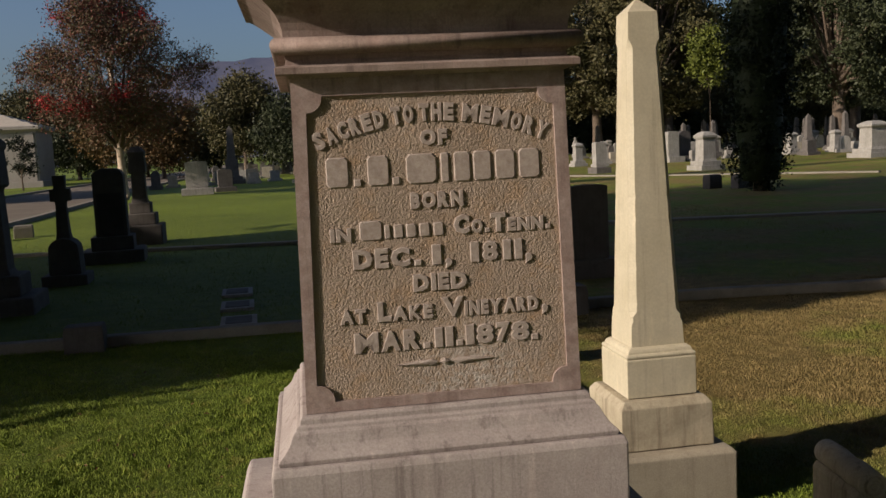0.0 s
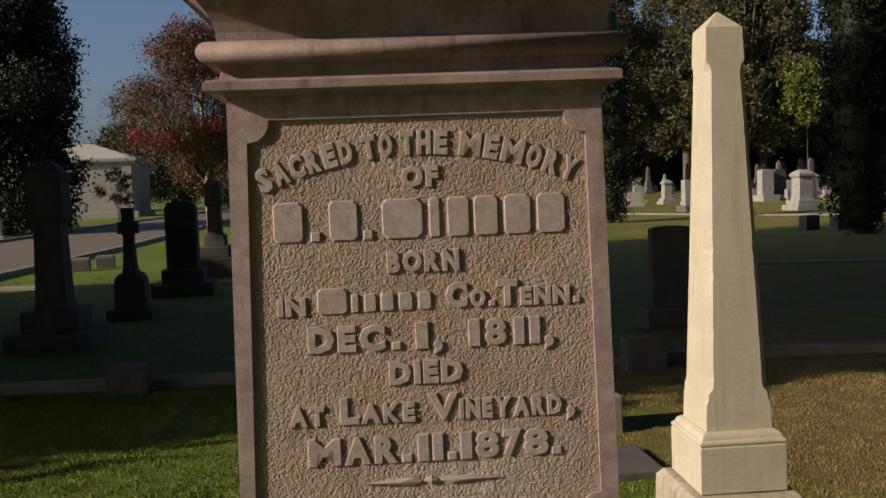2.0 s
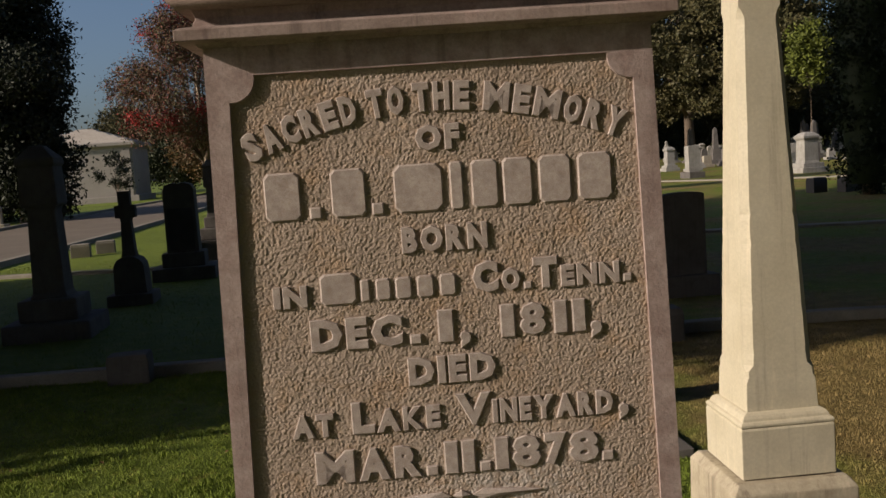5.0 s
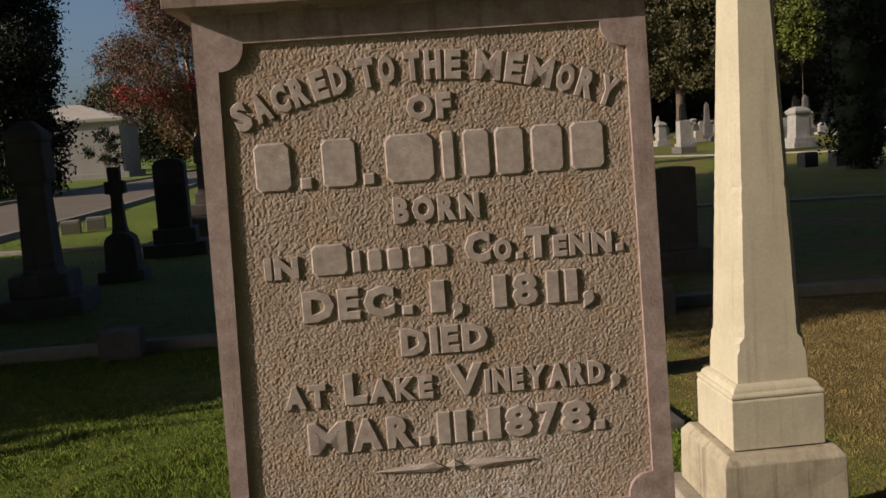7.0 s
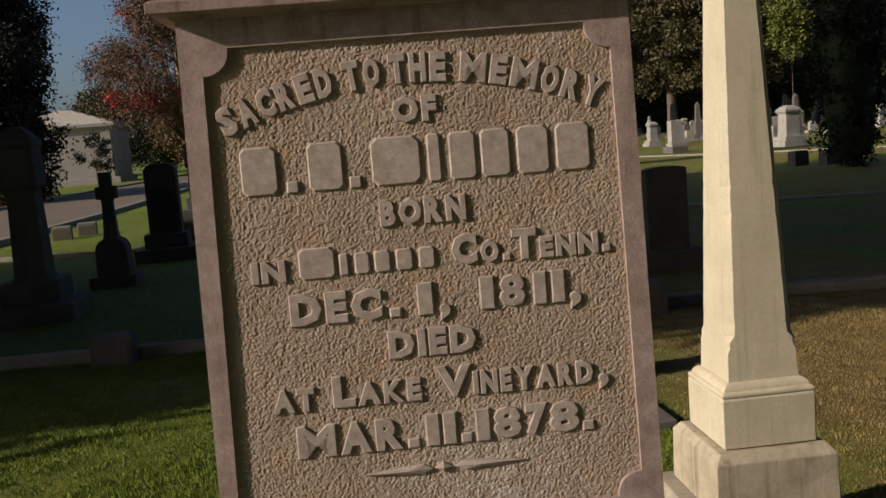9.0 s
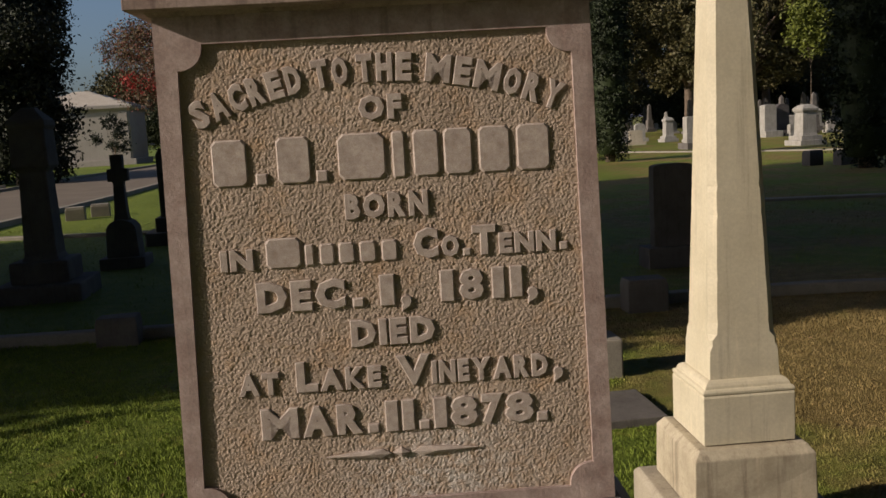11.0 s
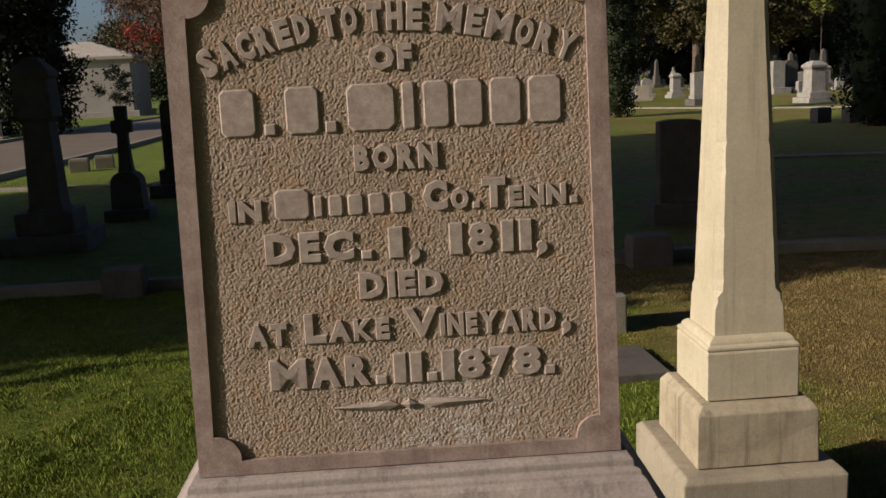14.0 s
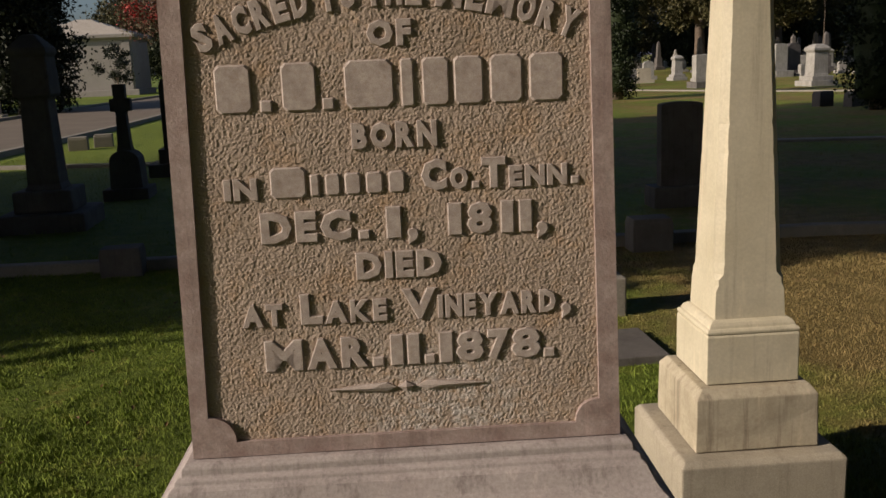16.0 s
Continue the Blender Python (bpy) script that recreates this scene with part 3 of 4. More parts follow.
def pedestal(x, y, w, h, material, label, rz=0.0, group="", top="cap"):
    t = thing("grave_monument", x, y, 0, rz, label, "monument", group)
    part("base", block(-w, w, -w, w, -0.05, 0.13 * h, 0.02), material, t)
    part("step", block(-w * 0.8, w * 0.8, -w * 0.8, w * 0.8, 0.13 * h - 0.002, 0.24 * h, 0.02), material, t)
    part("die", loft([sq(w * 0.58, 0.24 * h - 0.002), sq(w * 0.54, 0.30 * h), sq(w * 0.50, 0.80 * h)], 0.012), material, t)
    if top == "cap":
        part("cap", loft([sq(w * 0.52, 0.798 * h), sq(w * 0.62, 0.85 * h), sq(w * 0.62, 0.90 * h), sq(w * 0.40, 0.97 * h), sq(w * 0.2, h)], 0.012), material, t)
    elif top == "obelisk":
        part("shaft", loft([sq(w * 0.36, 0.798 * h), sq(w * 0.24, h * 1.75), sq(0.01, h * 1.9)], 0.01), material, t)
    return t


def low_stone(x, y, w, d, h, material, label, rz=0.0, group=""):
    ob = part("low_marker", roughen(loft([sq(w / 2, -0.05, d / 2), sq(w / 2, h * 0.8, d / 2), sq(w / 2 * 0.93, h, d / 2 * 0.9)], 0.012), 0.006, 8), material, None, label)
    ob.matrix_world = pose(x, y, 0, 0, 0, rz)
    return tagged(ob, category="grave marker", group=group)


def flat_marker(x, y, w, d, rz, label):
    t = thing("flat_marker", x, y, 0, rz, label, "grave marker", "flat markers in the lawn")
    part("slab", block(-w / 2, w / 2, -d / 2, d / 2, -0.06, 0.035, 0.006), WHITE, t)
    part("plaque", block(-w * 0.36, w * 0.36, -d * 0.33, d * 0.33, 0.03, 0.041, 0.002), GREY, t)


for x, y in ((-0.72, 9.1), (-0.80, 10.1), (-0.87, 11.1)):
    flat_marker(x, y, 0.36, 0.56, 3, "pale flat stone marker flush in the shaded lawn")

# shaded stones on the road side
big = thing("pillar_monument", -3.56, 11.0, 0, 4, "tall dark stone pillar monument on a stepped base in shade", "monument")
part("lower_step", block(-0.46, 0.46, -0.44, 0.44, -0.05, 0.20, 0.03), GREY, big)
part("upper_step", block(-0.31, 0.31, -0.30, 0.30, 0.198, 0.44, 0.03), GREY, big)
part("shaft", loft([sq(0.20, 0.438), sq(0.172, 0.50), sq(0.145, 1.40), sq(0.165, 1.44)], 0.015), GREY, big)
part("head", loft([sq(0.185, 1.438), sq(0.20, 1.47), sq(0.185, 1.86), sq(0.21, 1.90), sq(0.20, 1.96), sq(0.07, 2.10)], 0.02), GREY, big)


def round_cross():
    """Slender cross with short arms on a pedestal with round shoulders."""
    t = thing("cross_monument", -3.33, 13.2, 0, 3, "grey stone cross with short arms on a round-shouldered pedestal in shade", "monument")
    part("base", block(-0.30, 0.30, -0.27, 0.27, -0.05, 0.15, 0.02), GREY, t)
    head = [(0.20 * math.cos(a), 0.50 + 0.16 * math.sin(a)) for a in np.linspace(0, math.pi, 9)]
    part("pedestal", prism([(-0.215, 0.148), (0.215, 0.148)] + head, -0.17, 0.17, 0.015), GREY, t)
    part("shaft", loft([sq(0.10, 0.64, 0.085), sq(0.085, 0.72, 0.075), sq(0.068, 1.10, 0.062)], 0.008), GREY, t)
    part("cross", prism([(-0.068, 1.098), (0.068, 1.098), (0.074, 1.16), (0.135, 1.165), (0.135, 1.33), (0.078, 1.335), (0.082, 1.52), (-0.082, 1.52), (-0.078, 1.335), (-0.135, 1.33), (-0.135, 1.165), (-0.074, 1.16)], -0.06, 0.06, 0.01), GREY, t)


round_cross()
blk = thing("grave_monument", -3.22, 15.9, 0, 6, "broad grey granite monument with a dark panel in shade", "monument")
part("base", block(-0.50, 0.50, -0.42, 0.42, -0.05, 0.21, 0.025), GREY, blk)
part("step", block(-0.34, 0.34, -0.29, 0.29, 0.208, 0.44, 0.02), GREY, blk)
part("die", prism([(-0.255, 0.436), (0.255, 0.436), (0.248, 1.46), (0.20, 1.54), (0.10, 1.57), (-0.10, 1.57), (-0.20, 1.54), (-0.248, 1.46)], -0.21, 0.21, 0.015), GREY, blk)
part("panel", block(-0.20, 0.20, -0.222, -0.20, 0.48, 1.16, 0.006), DARK, blk, "dark polished panel")
ob2 = thing("grave_monument", -3.25, 18.9, 0, 3, "grey stepped monument with a tapering shaft in shade", "monument")
part("base", block(-0.42, 0.42, -0.40, 0.40, -0.05, 0.40, 0.03), GREY, ob2)
part("step", block(-0.30, 0.30, -0.29, 0.29, 0.398, 0.63, 0.025), GREY, ob2)
part("shoulder", block(-0.21, 0.21, -0.20, 0.20, 0.628, 0.84, 0.02), GREY, ob2)
part("shaft", loft([sq(0.165, 0.838), sq(0.14, 0.92), sq(0.125, 1.42)], 0.012), GREY, ob2)
part("head", loft([sq(0.15, 1.418), sq(0.165, 1.46), sq(0.15, 1.80), sq(0.165, 1.84), sq(0.08, 1.96)], 0.015), GREY, ob2)
low_stone(-2.00, 8.30, 0.34, 0.22, 0.24, GREY, "low grey stone block beside the kerb", 4)
low_stone(2.42, 8.25, 0.35, 0.25, 0.28, GREY, "low grey stone block in shade", 2)
tablet(3.35, 10.4, 0.46, 1.12, 0.14, GREY, "plain tall grey headstone in shade", 4, 0.03)
mk = thing("small_marker", 1.555, 6.42, 0, 3, "small sunlit tan gabled stone marker on a grey base", "grave marker")
part("base", block(-0.17, 0.17, -0.14, 0.14, -0.05, 0.25, 0.012), KERB, mk)
part("head", prism([(-0.088, 0.248), (0.088, 0.248), (0.085, 0.52), (0.0, 0.565), (-0.085, 0.52)], -0.07, 0.07, 0.008), CREAM_BASE, mk)
slab = part("grave_slab", block(-0.55, 0.30, -0.26, 0.26, -0.05, 0.045, 0.008), GREY, None, "flat grey slab lying in the grass")
slab.matrix_world = pose(1.42, 5.62, 0, 0, 0, 4)
tagged(slab, category="grave marker")
for x, y in ((-6.95, 21.9), (-6.6, 22.6)):
    low_stone(x, y, 0.42, 0.3, 0.3, KERB, "small pale marker beside the road", 12, "small roadside markers")
tablet(-16.9, 40.5, 0.8, 1.0, 0.4, CONCRETE, "tan stone headstone beyond the road", 8)
tablet(-4.85, 43.4, 1.0, 1.55, 0.5, WHITE, "pale marble block headstone on the sunlit lawn", 5, 0.05)
pedestal(-4.3, 58, 0.75, 1.9, GREY, "dark grey obelisk monument under trees", 5, top="obelisk")
tablet(-3.75, 45.5, 0.7, 1.1, 0.35, GREY, "grey headstone beside the lawn", 10)


# scroll-topped marker near the obelisk
def scroll_marker():
    t = thing("scroll_marker", 2.09, 3.22, 0, -7, "small tan marker with a carved scroll along its top", "grave marker")
    part("body", loft([sq(0.062, -0.05, 0.195), sq(0.062, 0.235, 0.195), sq(0.05, 0.26, 0.185)], 0.008), CREAM_BASE, t)
    ring = lambda y, r: [(r * math.cos(a), y, 0.29 + r * math.sin(a)) for a in np.linspace(0, 2 * math.pi, 20, endpoint=False)]
    part("scroll", loft([ring(-0.205, 0.04), ring(-0.2, 0.052), ring(-0.08, 0.056), ring(0.0, 0.050), ring(0.08, 0.056), ring(0.2, 0.052), ring(0.205, 0.04)]), CREAM_BASE, t, "rolled scroll", True)
    for r in (0.036, 0.018):
        bm = bmesh.new()
        rings = []
        for i in range(18):
            a = 2 * math.pi * i / 18
            rings.append([bm.verts.new(((r + 0.006 * math.cos(b)) * math.cos(a), -0.206 + 0.006 * math.sin(b), 0.29 + (r + 0.006 * math.cos(b)) * math.sin(a))) for b in (0, 1.57, 3.14, 4.71)])
        for i in range(18):
            for j in range(4):
                bm.faces.new((rings[i][j], rings[(i + 1) % 18][j], rings[(i + 1) % 18][(j + 1) % 4], rings[i][(j + 1) % 4]))
        bmesh.ops.recalc_face_normals(bm, faces=bm.faces[:])
        part("spiral", bm, CREAM_BASE, t)


scroll_marker()

# sunlit lawn with many graves, towards the large trees
pedestal(18.3, 39.2, 0.62, 1.75, WHITE, "weathered white marble pedestal monument on sunlit lawn", 8)
pedestal(29.6, 43.5, 0.9, 1.9, WHITE, "large pale marble pedestal monument on sunlit lawn", 6)
tablet(14.2, 42.1, 0.52, 1.5, 0.45, WHITE, "white marble block headstone on a grey base", 6, 0.04, True, "", GREY)
tablet(22.6, 53.2, 0.75, 1.9, 0.6, WHITE, "white marble headstone beside a dark one", 6, 0.1)
tablet(23.6, 53.8, 0.8, 1.9, 0.6, DARK, "dark granite headstone beside a white one", 6, 0.3)
for x, y in ((12.15, 25.6), (12.75, 25.0), (13.2, 25.4)):
    low_stone(x, y, 0.5, 0.3, 0.42, DARK, "small dark stone marker near a cypress", 20, "dark markers by the cypress")
fig = part("white_statue", loft([sq(0.42, -0.05), sq(0.40, 0.5), sq(0.20, 0.6), sq(0.26, 1.2), sq(0.30, 2.0), sq(0.16, 2.35), sq(0.15, 2.7), sq(0.05, 2.85)], 0.06), WHITE, None, "slender white marble figure on a plinth")
fig.matrix_world = pose(26.0, 84, 0) @ Matrix.Scale(0.68, 4)
tagged(fig, category="statue")

rs = random.Random(5)
kinds = [tablet(60 + i, 40, rs.uniform(0.45, 0.8), rs.uniform(0.6, 1.25), 0.3, (WHITE, GREY, WHITE, CONCRETE)[i % 4], ("white marble headstone", "grey granite headstone", "pale marble headstone", "tan stone headstone")[i % 4] + " in a distant sunlit row", rs.uniform(-6, 10), rs.choice((0.05, 0.2, 0.35)), True, "distant headstones") for i in range(8)]
kinds += [pedestal(70 + 2 * i, 40, rs.uniform(0.42, 0.62), rs.uniform(1.1, 1.5), (WHITE, GREY)[i % 2], "distant marble pedestal grave monument", 5, "distant headstones", ("cap", "obelisk")[i % 2]) for i in range(4)]
taken = []
for k in range(330):
    y = rs.uniform(52, 112)
    side = rs.random()
    x = y * (rs.uniform(0.16, 0.80) if side < 0.72 else rs.uniform(-0.17, 0.0))
    if any(abs(x - a) < 0.9 and abs(y - b) < 1.2 for a, b in taken) or -18.5 < x < -8.6:
        continue
    taken.append((x, y))
    copy_thing(rs.choice(kinds if side < 0.72 else kinds[:8]), pose(x, y, 0, 0, 0, rs.uniform(-4, 12)))


# ---- mausoleum ----
def mausoleum():
    m = thing("mausoleum", -26.0, 82, 0, 4, "pale plastered mausoleum with a stepped hipped roof", "building")
    part("plinth", block(-4.7, 4.7, -3.7, 3.7, -0.1, 0.5, 0.05), WALL, m)
    part("wall", block(-4.4, 4.4, -3.4, 3.4, 0.49, 4.5, 0.04), WALL, m)
    part("cornice", loft([sq(h, z, h - 1.0) for h, z in ((4.42, 4.48), (4.5, 4.6), (4.75, 4.75), (4.75, 5.0), (4.6, 5.08))], 0.02), WALL, m)
    for k in range(4):
        h = 4.4 - k * 1.0
        part("roof_step", loft([sq(h, 5.07 + k * 0.34, h * 0.74), sq(h - 0.75, 5.07 + k * 0.34 + 0.345, (h - 0.75) * 0.74)], 0.03), ROOF, m)
    for x in (-3.9, 3.9):
        part("pilaster", block(x - 0.35, x + 0.35, -3.52, -3.38, 0.49, 4.49, 0.02), WALL, m)


mausoleum()


# ---- trees ----
def tube(points, radii, n=7):
    rings = []
    for i, (p, r) in enumerate(zip(points, radii)):
        a, b = Vector(points[max(0, i - 1)]), Vector(points[min(len(points) - 1, i + 1)])
        q = (b - a).to_track_quat("Z", "Y")
        rings.append([Vector(p) + q @ Vector((r * math.cos(2 * math.pi * k / n), r * math.sin(2 * math.pi * k / n), 0)) for k in range(n)])
    return loft(rings)


def crown_mesh(name, blobs, count, size, seed, material, parent, label="", hollow=0.55, clump=0.55, flat=0.0):
    """Leaves gathered in small clumps through uneven lobes (x, y, z, rx, rz), with gaps between the clumps."""
    r = np.random.RandomState(seed)
    vol = np.array([b[3] ** 2 * b[4] for b in blobs])
    per = 26
    clumps = max(12, count // per)
    which = r.choice(len(blobs), clumps, p=vol / vol.sum())
    u = r.normal(size=(clumps, 3))
    u /= np.linalg.norm(u, axis=1)[:, None]
    rad = (hollow + (1 - hollow) * r.uniform(0, 1, clumps) ** 0.5) * (1 + 0.22 * r.normal(size=clumps))
    B = np.array(blobs)[which]
    c = B[:, :3] + u * rad[:, None] * np.stack([B[:, 3], B[:, 3], B[:, 4]], 1)
    cs = clump * r.uniform(0.5, 1.3, clumps)
    p = np.repeat(c, per, 0) + r.normal(size=(clumps * per, 3)) * np.repeat(cs, per)[:, None] * np.array([0.5, 0.5, 0.4])
    m = len(p)
    a = r.normal(size=(m, 3))
    a /= np.linalg.norm(a, axis=1)[:, None]
    b = np.cross(a, r.normal(size=(m, 3)))
    b /= np.linalg.norm(b, axis=1)[:, None]
    s = (size * r.uniform(0.55, 1.25, m))[:, None]
    v = np.stack([p - a * s, p + b * s * 0.5, p + a * s, p - b * s * 0.5], 1).reshape(-1, 3)
    f = (np.arange(m)[:, None] * 4 + np.arange(4)).tolist()
    return data_part(name, v.tolist(), f, material, parent, label)


def tree(name, x, y, height, blobs, leaf, count, size, seed, bark, label, trunk_r=0.22, fork=0.3, lean=0.0, clump=0.55, accents=()):
    t = thing(name, x, y, 0, 0, label, "tree")
    r = random.Random(seed)
    top = Vector((lean * height, 0, height * 0.8))
    f = height * fork
    pts = [(0, 0, -0.15), (0.02, 0, 0.15), (lean * f * 0.6, 0.03, f * 0.5), (lean * f, 0, f), (lean * height * 0.6, 0, height * 0.55), tuple(top)]
    part("trunk", tube(pts, [trunk_r * k for k in (1.35, 1.05, 0.85, 0.75, 0.45, 0.12)], 9), bark, t, "", True)
    for b in blobs:
        base = Vector((lean * f, 0, f * r.uniform(0.75, 1.25)))
        end = Vector(b[:3]) + Vector((r.uniform(-.2, .2), r.uniform(-.2, .2), 0.2)) * b[3]
        mid = base.lerp(end, 0.5) + Vector((r.uniform(-.3, .3), r.uniform(-.3, .3), r.uniform(0.0, 0.4)))
        if end.z > base.z + 0.3:
            part("limb", tube([base, base.lerp(mid, 0.5), mid, end], [trunk_r * k for k in (0.42, 0.32, 0.2, 0.04)], 6), BARK, t, "", True)
    crown_mesh("crown", blobs, count, size, seed, leaf, t, clump=clump)
    for i, (bl, mat_, n, lab) in enumerate(accents):
        crown_mesh("red_foliage", bl, n, size, seed + 31 + i, mat_, t, lab, clump=clump * 0.8)
    return t


def lobes(seed, n, rx, z0, z1, size, spread=1.0):
    r = random.Random(seed)
    out = []
    for i in range(n):
        h = (i + 0.5) / n
        w = math.sin(math.pi * (0.18 + 0.74 * h)) * rx * spread
        a = i * 2.4 + r.uniform(-0.5, 0.5)
        d = w * r.uniform(0.35, 0.75)
        out.append((d * math.cos(a), d * math.sin(a), z0 + (z1 - z0) * h, size * r.uniform(0.75, 1.2), size * r.uniform(0.6, 1.0)))
    return out


# tree with turning leaves by the road
red = lobes(3, 28, 4.3, 3.2, 8.7, 0.95)
tree("autumn_tree", -7.75, 41.4, 9.6, red, LEAF_MIX, 84000, 0.055, 3, BARK_PALE, "broad tree turning red and bronze in autumn", 0.20, 0.26, -0.02, 0.42,
     [([(-1.9, -1.0, 7.8, 0.7, 0.4), (1.3, -1.4, 7.6, 0.8, 0.4), (-0.4, -1.2, 8.7, 0.9, 0.5)], LEAF_RED, 1500, "dull red foliage"), ([(-2.4, -2.4, 4.2, 0.5, 0.3), (-0.9, -2.6, 4.0, 0.7, 0.4), (0.5, -2.4, 4.6, 0.5, 0.35)], LEAF_RED, 1500, "bright red foliage")])
# dark evergreen beyond the road
evergreen = tree("evergreen_tree", -17.6, 46, 14, lobes(8, 22, 3.0, 0.9, 13.6, 1.5), LEAF_BLACK, 80000, 0.12, 8, BARK, "dense dark evergreen tree beside the road", 0.35, 0.2, 0, 0.6)
# the outer two copies stand out of view, added to shade the grass
for i, (x, y, k) in enumerate(((-21.6, 48, 1.0), (-26.5, 45, 1.05), (-31, 50, 1.1))):
    copy_thing(evergreen, pose(x, y, -0.3, 0, 0, 100 * i + 40) @ Matrix.Scale(k, 4))
tree("small_tree", -20.2, 70, 3.6, lobes(12, 11, 1.9, 1.3, 3.7, 0.36), LEAF_BLACK, 2000, 0.11, 12, BARK, "small sparse dark tree before the mausoleum", 0.07, 0.3, 0, 0.36)

# far tree line on the road side
far_a = tree("far_tree", -4.6, 78, 8, lobes(21, 12, 4.0, 2.4, 7.4, 1.6), LEAF_OLIVE, 26000, 0.14, 21, BARK, "olive-green tree in the distance", 0.25, 0.25, 0, 0.8)
far_b = tree("far_tree", -12.5, 86, 7, lobes(22, 11, 4.0, 1.8, 6.4, 1.5), LEAF_BROWN, 24000, 0.14, 22, BARK, "bronze-brown tree in the distance", 0.22, 0.25, 0, 0.8)
far_c = tree("far_tree", -0.5, 74, 6.4, lobes(23, 10, 3.2, 1.4, 5.8, 1.4), LEAF_DARK, 22000, 0.13, 23, BARK, "dark green tree in the distance", 0.2, 0.25, 0, 0.8)
for i, (src, x, y, s) in enumerate(((far_b, -19, 100, 1.15), (far_a, -31, 112, 1.25), (far_b, -40, 108, 1.2), (far_c, -8, 92, 1.1), (far_c, -15.5, 96, 0.95), (far_a, 3.5, 90, 1.1), (far_b, 2.5, 100, 1.2), (far_a, -50, 110, 1.4), (far_c, -24, 104, 1.2), (far_c, -36, 100, 1.0))):
    copy_thing(src, pose(x, y, 0, 0, 0, 50 * i) @ Matrix.Scale(s, 4))

# cypresses
def cypress(x, y, h, w, seed, label):
    bl = []
    for k in range(26):
        t = (k + 0.5) / 26
        rr = w * (0.62 + 0.38 * math.sin(math.pi * min(1, t * 1.25))) * (1 if t < 0.6 else max(0.12, 1.5 - t * 1.35))
        a = k * 2.4
        bl.append((0.22 * rr * math.cos(a), 0.22 * rr * math.sin(a), 0.35 + (h - 0.6) * t, rr * 0.8, h / 26 * 1.3))
    t = thing("cypress", x, y, 0, 0, label, "tree")
    part("trunk", tube([(0, 0, -0.1), (0, 0, 1.5), (0, 0, h * 0.9)], [0.2, 0.15, 0.02], 8), BARK, t, "", True)
    n = 14
    core = [[(w * 0.72 * math.sin(math.pi * min(1.0, 0.16 + 0.84 * k / 17)) ** 0.6 * (1 + 0.14 * noise.noise(Vector((a, k * 0.7, seed)))) * math.cos(a) if k < 17 else 0.01 * math.cos(a), w * 0.72 * math.sin(math.pi * min(1.0, 0.16 + 0.84 * k / 17)) ** 0.6 * (1 + 0.14 * noise.noise(Vector((a, k * 0.7, seed)))) * math.sin(a) if k < 17 else 0.01 * math.sin(a), 0.3 + (h * 0.94 - 0.3) * k / 17) for a in [2 * math.pi * q / n for q in range(n)]] for k in range(18)]
    part("inner_foliage", loft(core), LEAF_CYP, t, "", True)
    crown_mesh("crown", bl, 48000, 0.06, seed, LEAF_CYP, t, clump=0.26, hollow=0.62)
    return t


cypress(12.5, 23.4, 12, 1.02, 41, "tall narrow dark cypress with dense foliage")
cypress(8.55, 34.4, 11, 0.85, 42, "slender dark cypress with dense foliage")

# large trees behind the graves
tall_a = tree("cedar_tree", 17, 74, 19, lobes(51, 44, 7.0, 4.6, 18.5, 1.5), LEAF_OLIVE, 64000, 0.16, 51, BARK, "very large spreading cedar with olive-green foliage", 0.5, 0.25, 0.02, 0.55)
tall_b = tree("cedar_tree", 39.5, 62, 18, lobes(52, 44, 7.0, 4.2, 17.5, 1.5), LEAF_DARK, 60000, 0.16, 52, BARK, "very large dark evergreen with a stout trunk", 0.55, 0.25, -0.02, 0.55)
for i, (src, x, y, s) in enumerate(((tall_a, 28, 70, 1.0), (tall_a, 50, 76, 1.1), (tall_a, 31, 92, 1.15), (tall_b, 60, 66, 1.0), (tall_a, 8, 98, 0.95), (tall_a, 21, 100, 1.1), (tall_a, 44, 104, 1.15), (tall_a, 62, 108, 1.2), (tall_b, 78, 100, 1.2), (tall_a, 80, 78, 1.0))):
    copy_thing(src, pose(x, y, 0, 0, 0, 70 * i + 20) @ Matrix.Scale(s, 4))
for i, x in enumerate(range(6, 120, 9)):
    copy_thing((far_a, far_c, far_b)[i % 3], pose(x, 124 + 5 * (i % 2), 0, 0, 0, 40 * i) @ Matrix.Scale(1.6, 4))
for i in range(16):
    copy_thing((far_c, far_a)[i % 2], pose(10 + 6.2 * i, 113 - 0.6 * i + 2 * (i % 2), -1.3, 0, 0, 50 * i) @ Matrix.Diagonal((1.3, 1.3, 1.15, 1.0)))
tree("young_tree", 20.6, 43.5, 6.4, lobes(61, 9, 1.0, 4.5, 6.9, 0.6), LEAF_LIME, 5200, 0.11, 61, BARK, "young tree with bright yellow-green leaves", 0.02, 0.6, 0, 0.4)

# unseen trees added off to the sunny side, which shade the middle lawn
shade_a = tree("shade_tree", -22, 2.5, 17, lobes(71, 30, 6.2, 2.2, 16, 2.3), LEAF_OLIVE, 60000, 0.34, 71, BARK, "large leafy tree added out of view to block light", 0.5, 0.22, 0, 1.0)
S_DIR, N_DIR = Vector((-math.cos(SUN_AZ), -math.sin(SUN_AZ))), Vector((-math.sin(SUN_AZ), math.cos(SUN_AZ)))


def at_shade(d, s):
    p = S_DIR * d + N_DIR * s
    return p.x, p.y


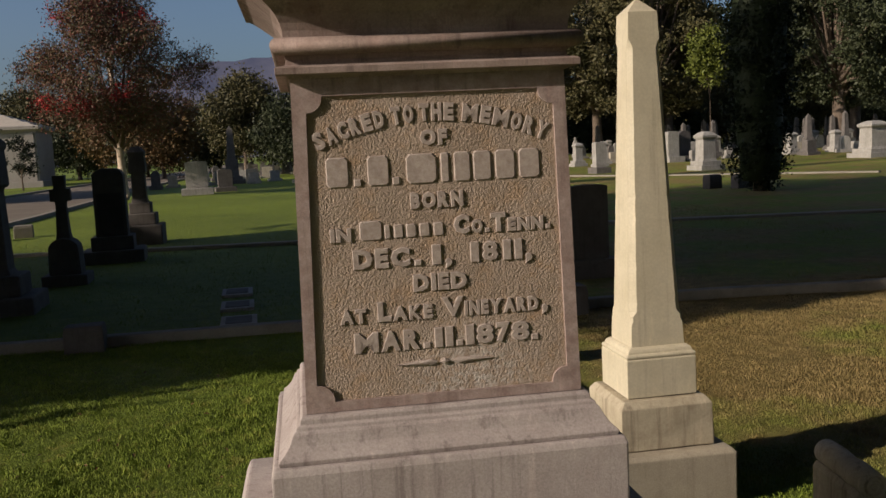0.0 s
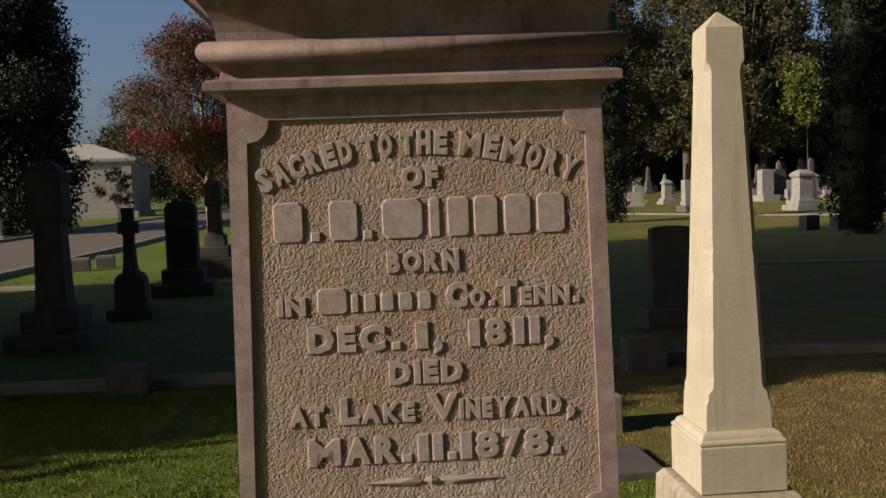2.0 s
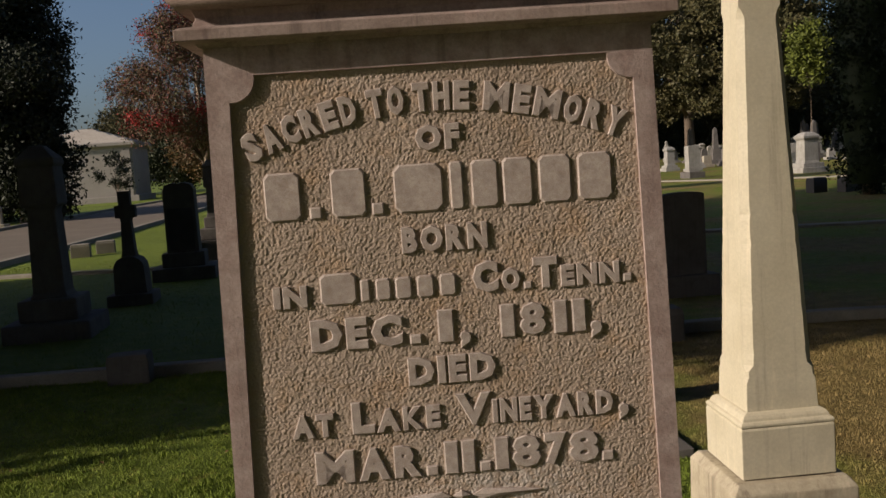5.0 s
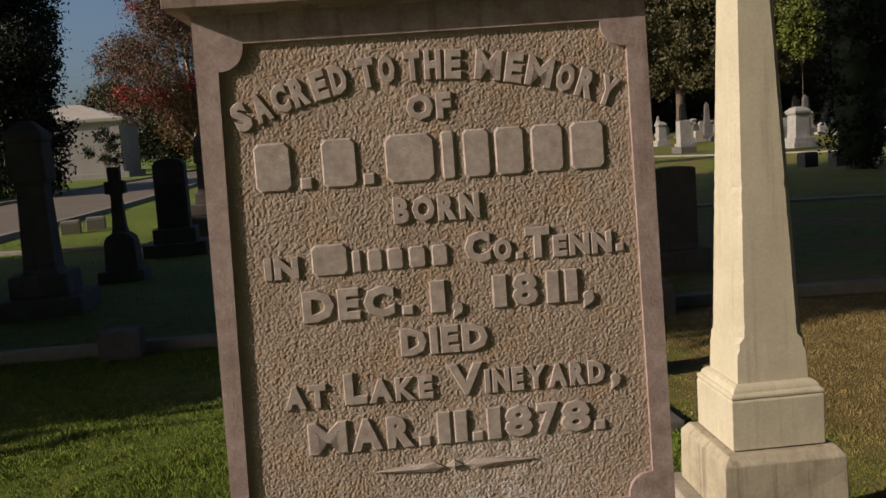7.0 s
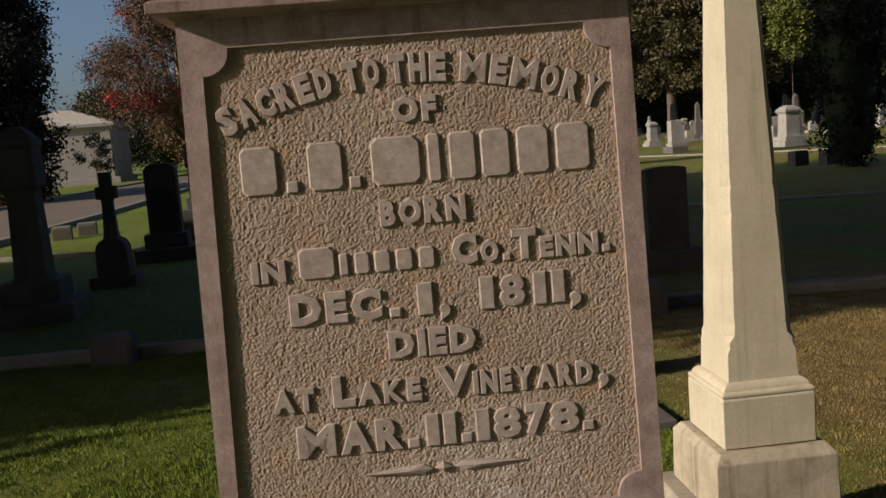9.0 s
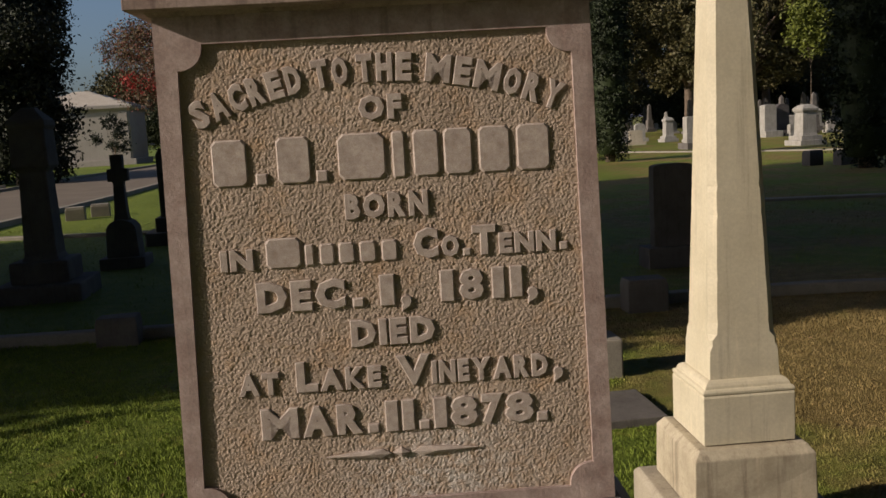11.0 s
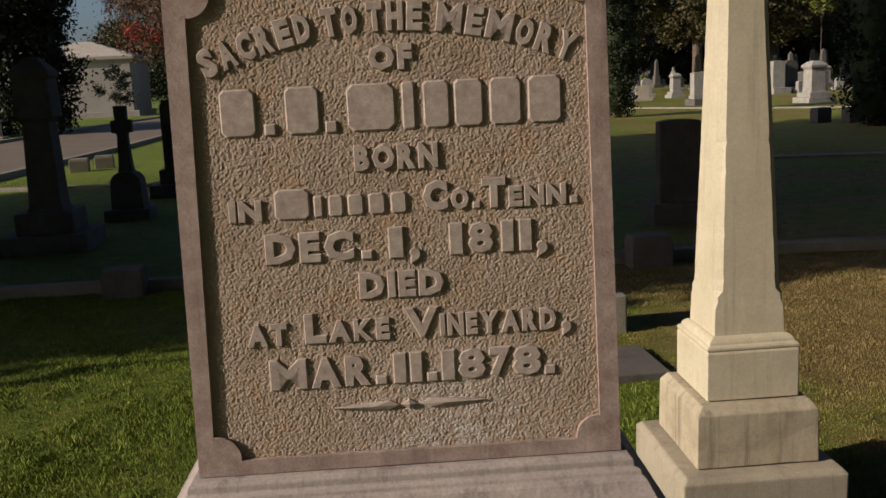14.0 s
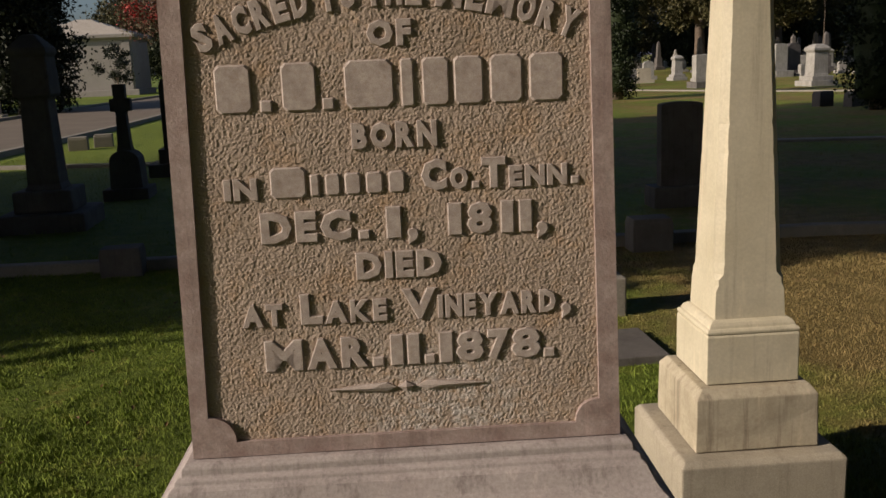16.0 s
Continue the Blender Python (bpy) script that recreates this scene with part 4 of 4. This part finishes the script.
for i, (d, s, k, tall) in enumerate(((9, 9.05, 0.5, 1.9), (12, 11.0, 0.78, 1.2), (13, 16.6, 0.66, 1.4), (22, 12.5, 0.98, 1.2), (24, 16.0, 0.78, 1.5), (34, 12.5, 1.0, 1.4), (40, 13.6, 1.0, 1.4), (16, 12.8, 0.98, 1.2), (7.5, 8.2, 0.5, 0.75))):
    x, y = at_shade(d, s)
    m4 = pose(x, y, 0, 0, 0, 65 * i + 15) @ Matrix.Diagonal((k, k, k * tall, 1.0))
    if i == 0:
        shade_a.matrix_basis = m4
    else:
        copy_thing(shade_a, m4)


# broad overhanging trees added out of view on both sides, to cut sky light
broad = tree("shade_tree", -9.4, 11.5, 16, lobes(75, 30, 7.2, 8.2, 15, 1.8), LEAF_OLIVE, 46000, 0.3, 75, BARK, "broad overhanging tree added out of view to cut sky light", 0.4, 0.3, 0, 0.9)
for i, (x, y, k) in enumerate(((16.5, 12.0, 1.1), (-14.0, 12.5, 1.0), (22, 18, 1.1), (-11, 13.5, 0.8), (-6.8, 7.6, 1.0), (11.5, 9.6, 1.0), (-6.6, 12.2, 0.9), (-3.0, -2.6, 1.0), (7.0, 2.6, 1.0), (3.0, -8.5, 1.05))):
    copy_thing(broad, pose(x, y, 0, 0, 0, 80 * i + 30) @ Matrix.Scale(k, 4))


# more unseen copies added behind and beside the camera to block sky light
for i, (x, y, k) in enumerate(((2, -13, 1.1), (10, -12, 1.1), (18, -5, 1.1), (-8, -16, 1.1), (21, 6, 1.0), (-20, -20, 1.2), (26, -14, 1.2), (-14, -13, 0.8), (-32, -22, 1.2), (16, 3, 0.9))):
    copy_thing(shade_a, pose(x, y, 0, 0, 0, 75 * i + 40) @ Matrix.Scale(k, 4))


# ---- mountains ----
def mountains():
    # the haze of distance is painted into the bluish base colour
    m, nt, b = nodes_of("haze_tinted_mountain", 1.0, 0.0)
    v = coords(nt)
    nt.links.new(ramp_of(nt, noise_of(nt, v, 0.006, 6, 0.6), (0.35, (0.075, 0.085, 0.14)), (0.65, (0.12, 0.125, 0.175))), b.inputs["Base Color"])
    verts, faces, n = [], [], 140
    for j in range(9):
        for i in range(n):
            a = -1.25 + 2.5 * i / (n - 1)
            dist = 3300 - 60 * j
            ridge = 235 + 75 * noise.noise(Vector((a * 4.2, 1.7, 0))) + 45 * noise.noise(Vector((a * 13, 5, 0))) + 16 * noise.noise(Vector((a * 40, 2, 0)))
            ridge *= 1.0 + 0.35 * math.exp(-((a + 0.03) / 0.13) ** 2) - 0.25 * math.exp(-((a + 0.34) / 0.16) ** 2)
            k = (8 - j) / 8
            z = ridge * k ** 0.9 + (22 * noise.noise(Vector((a * 30, j * 0.8, 3))) if 0 < j < 8 else 0)
            verts.append((dist * math.sin(a), dist * math.cos(a), max(-2, z)))
    faces = [(j * n + i, j * n + i + 1, (j + 1) * n + i + 1, (j + 1) * n + i) for j in range(8) for i in range(n - 1)]
    ob = data_part("backdrop_mountains", verts, faces, m, None, "mountain ridge on the horizon with blue haze in its colour", True)
    tagged(ob, category="mountain", kind="structure")


mountains()
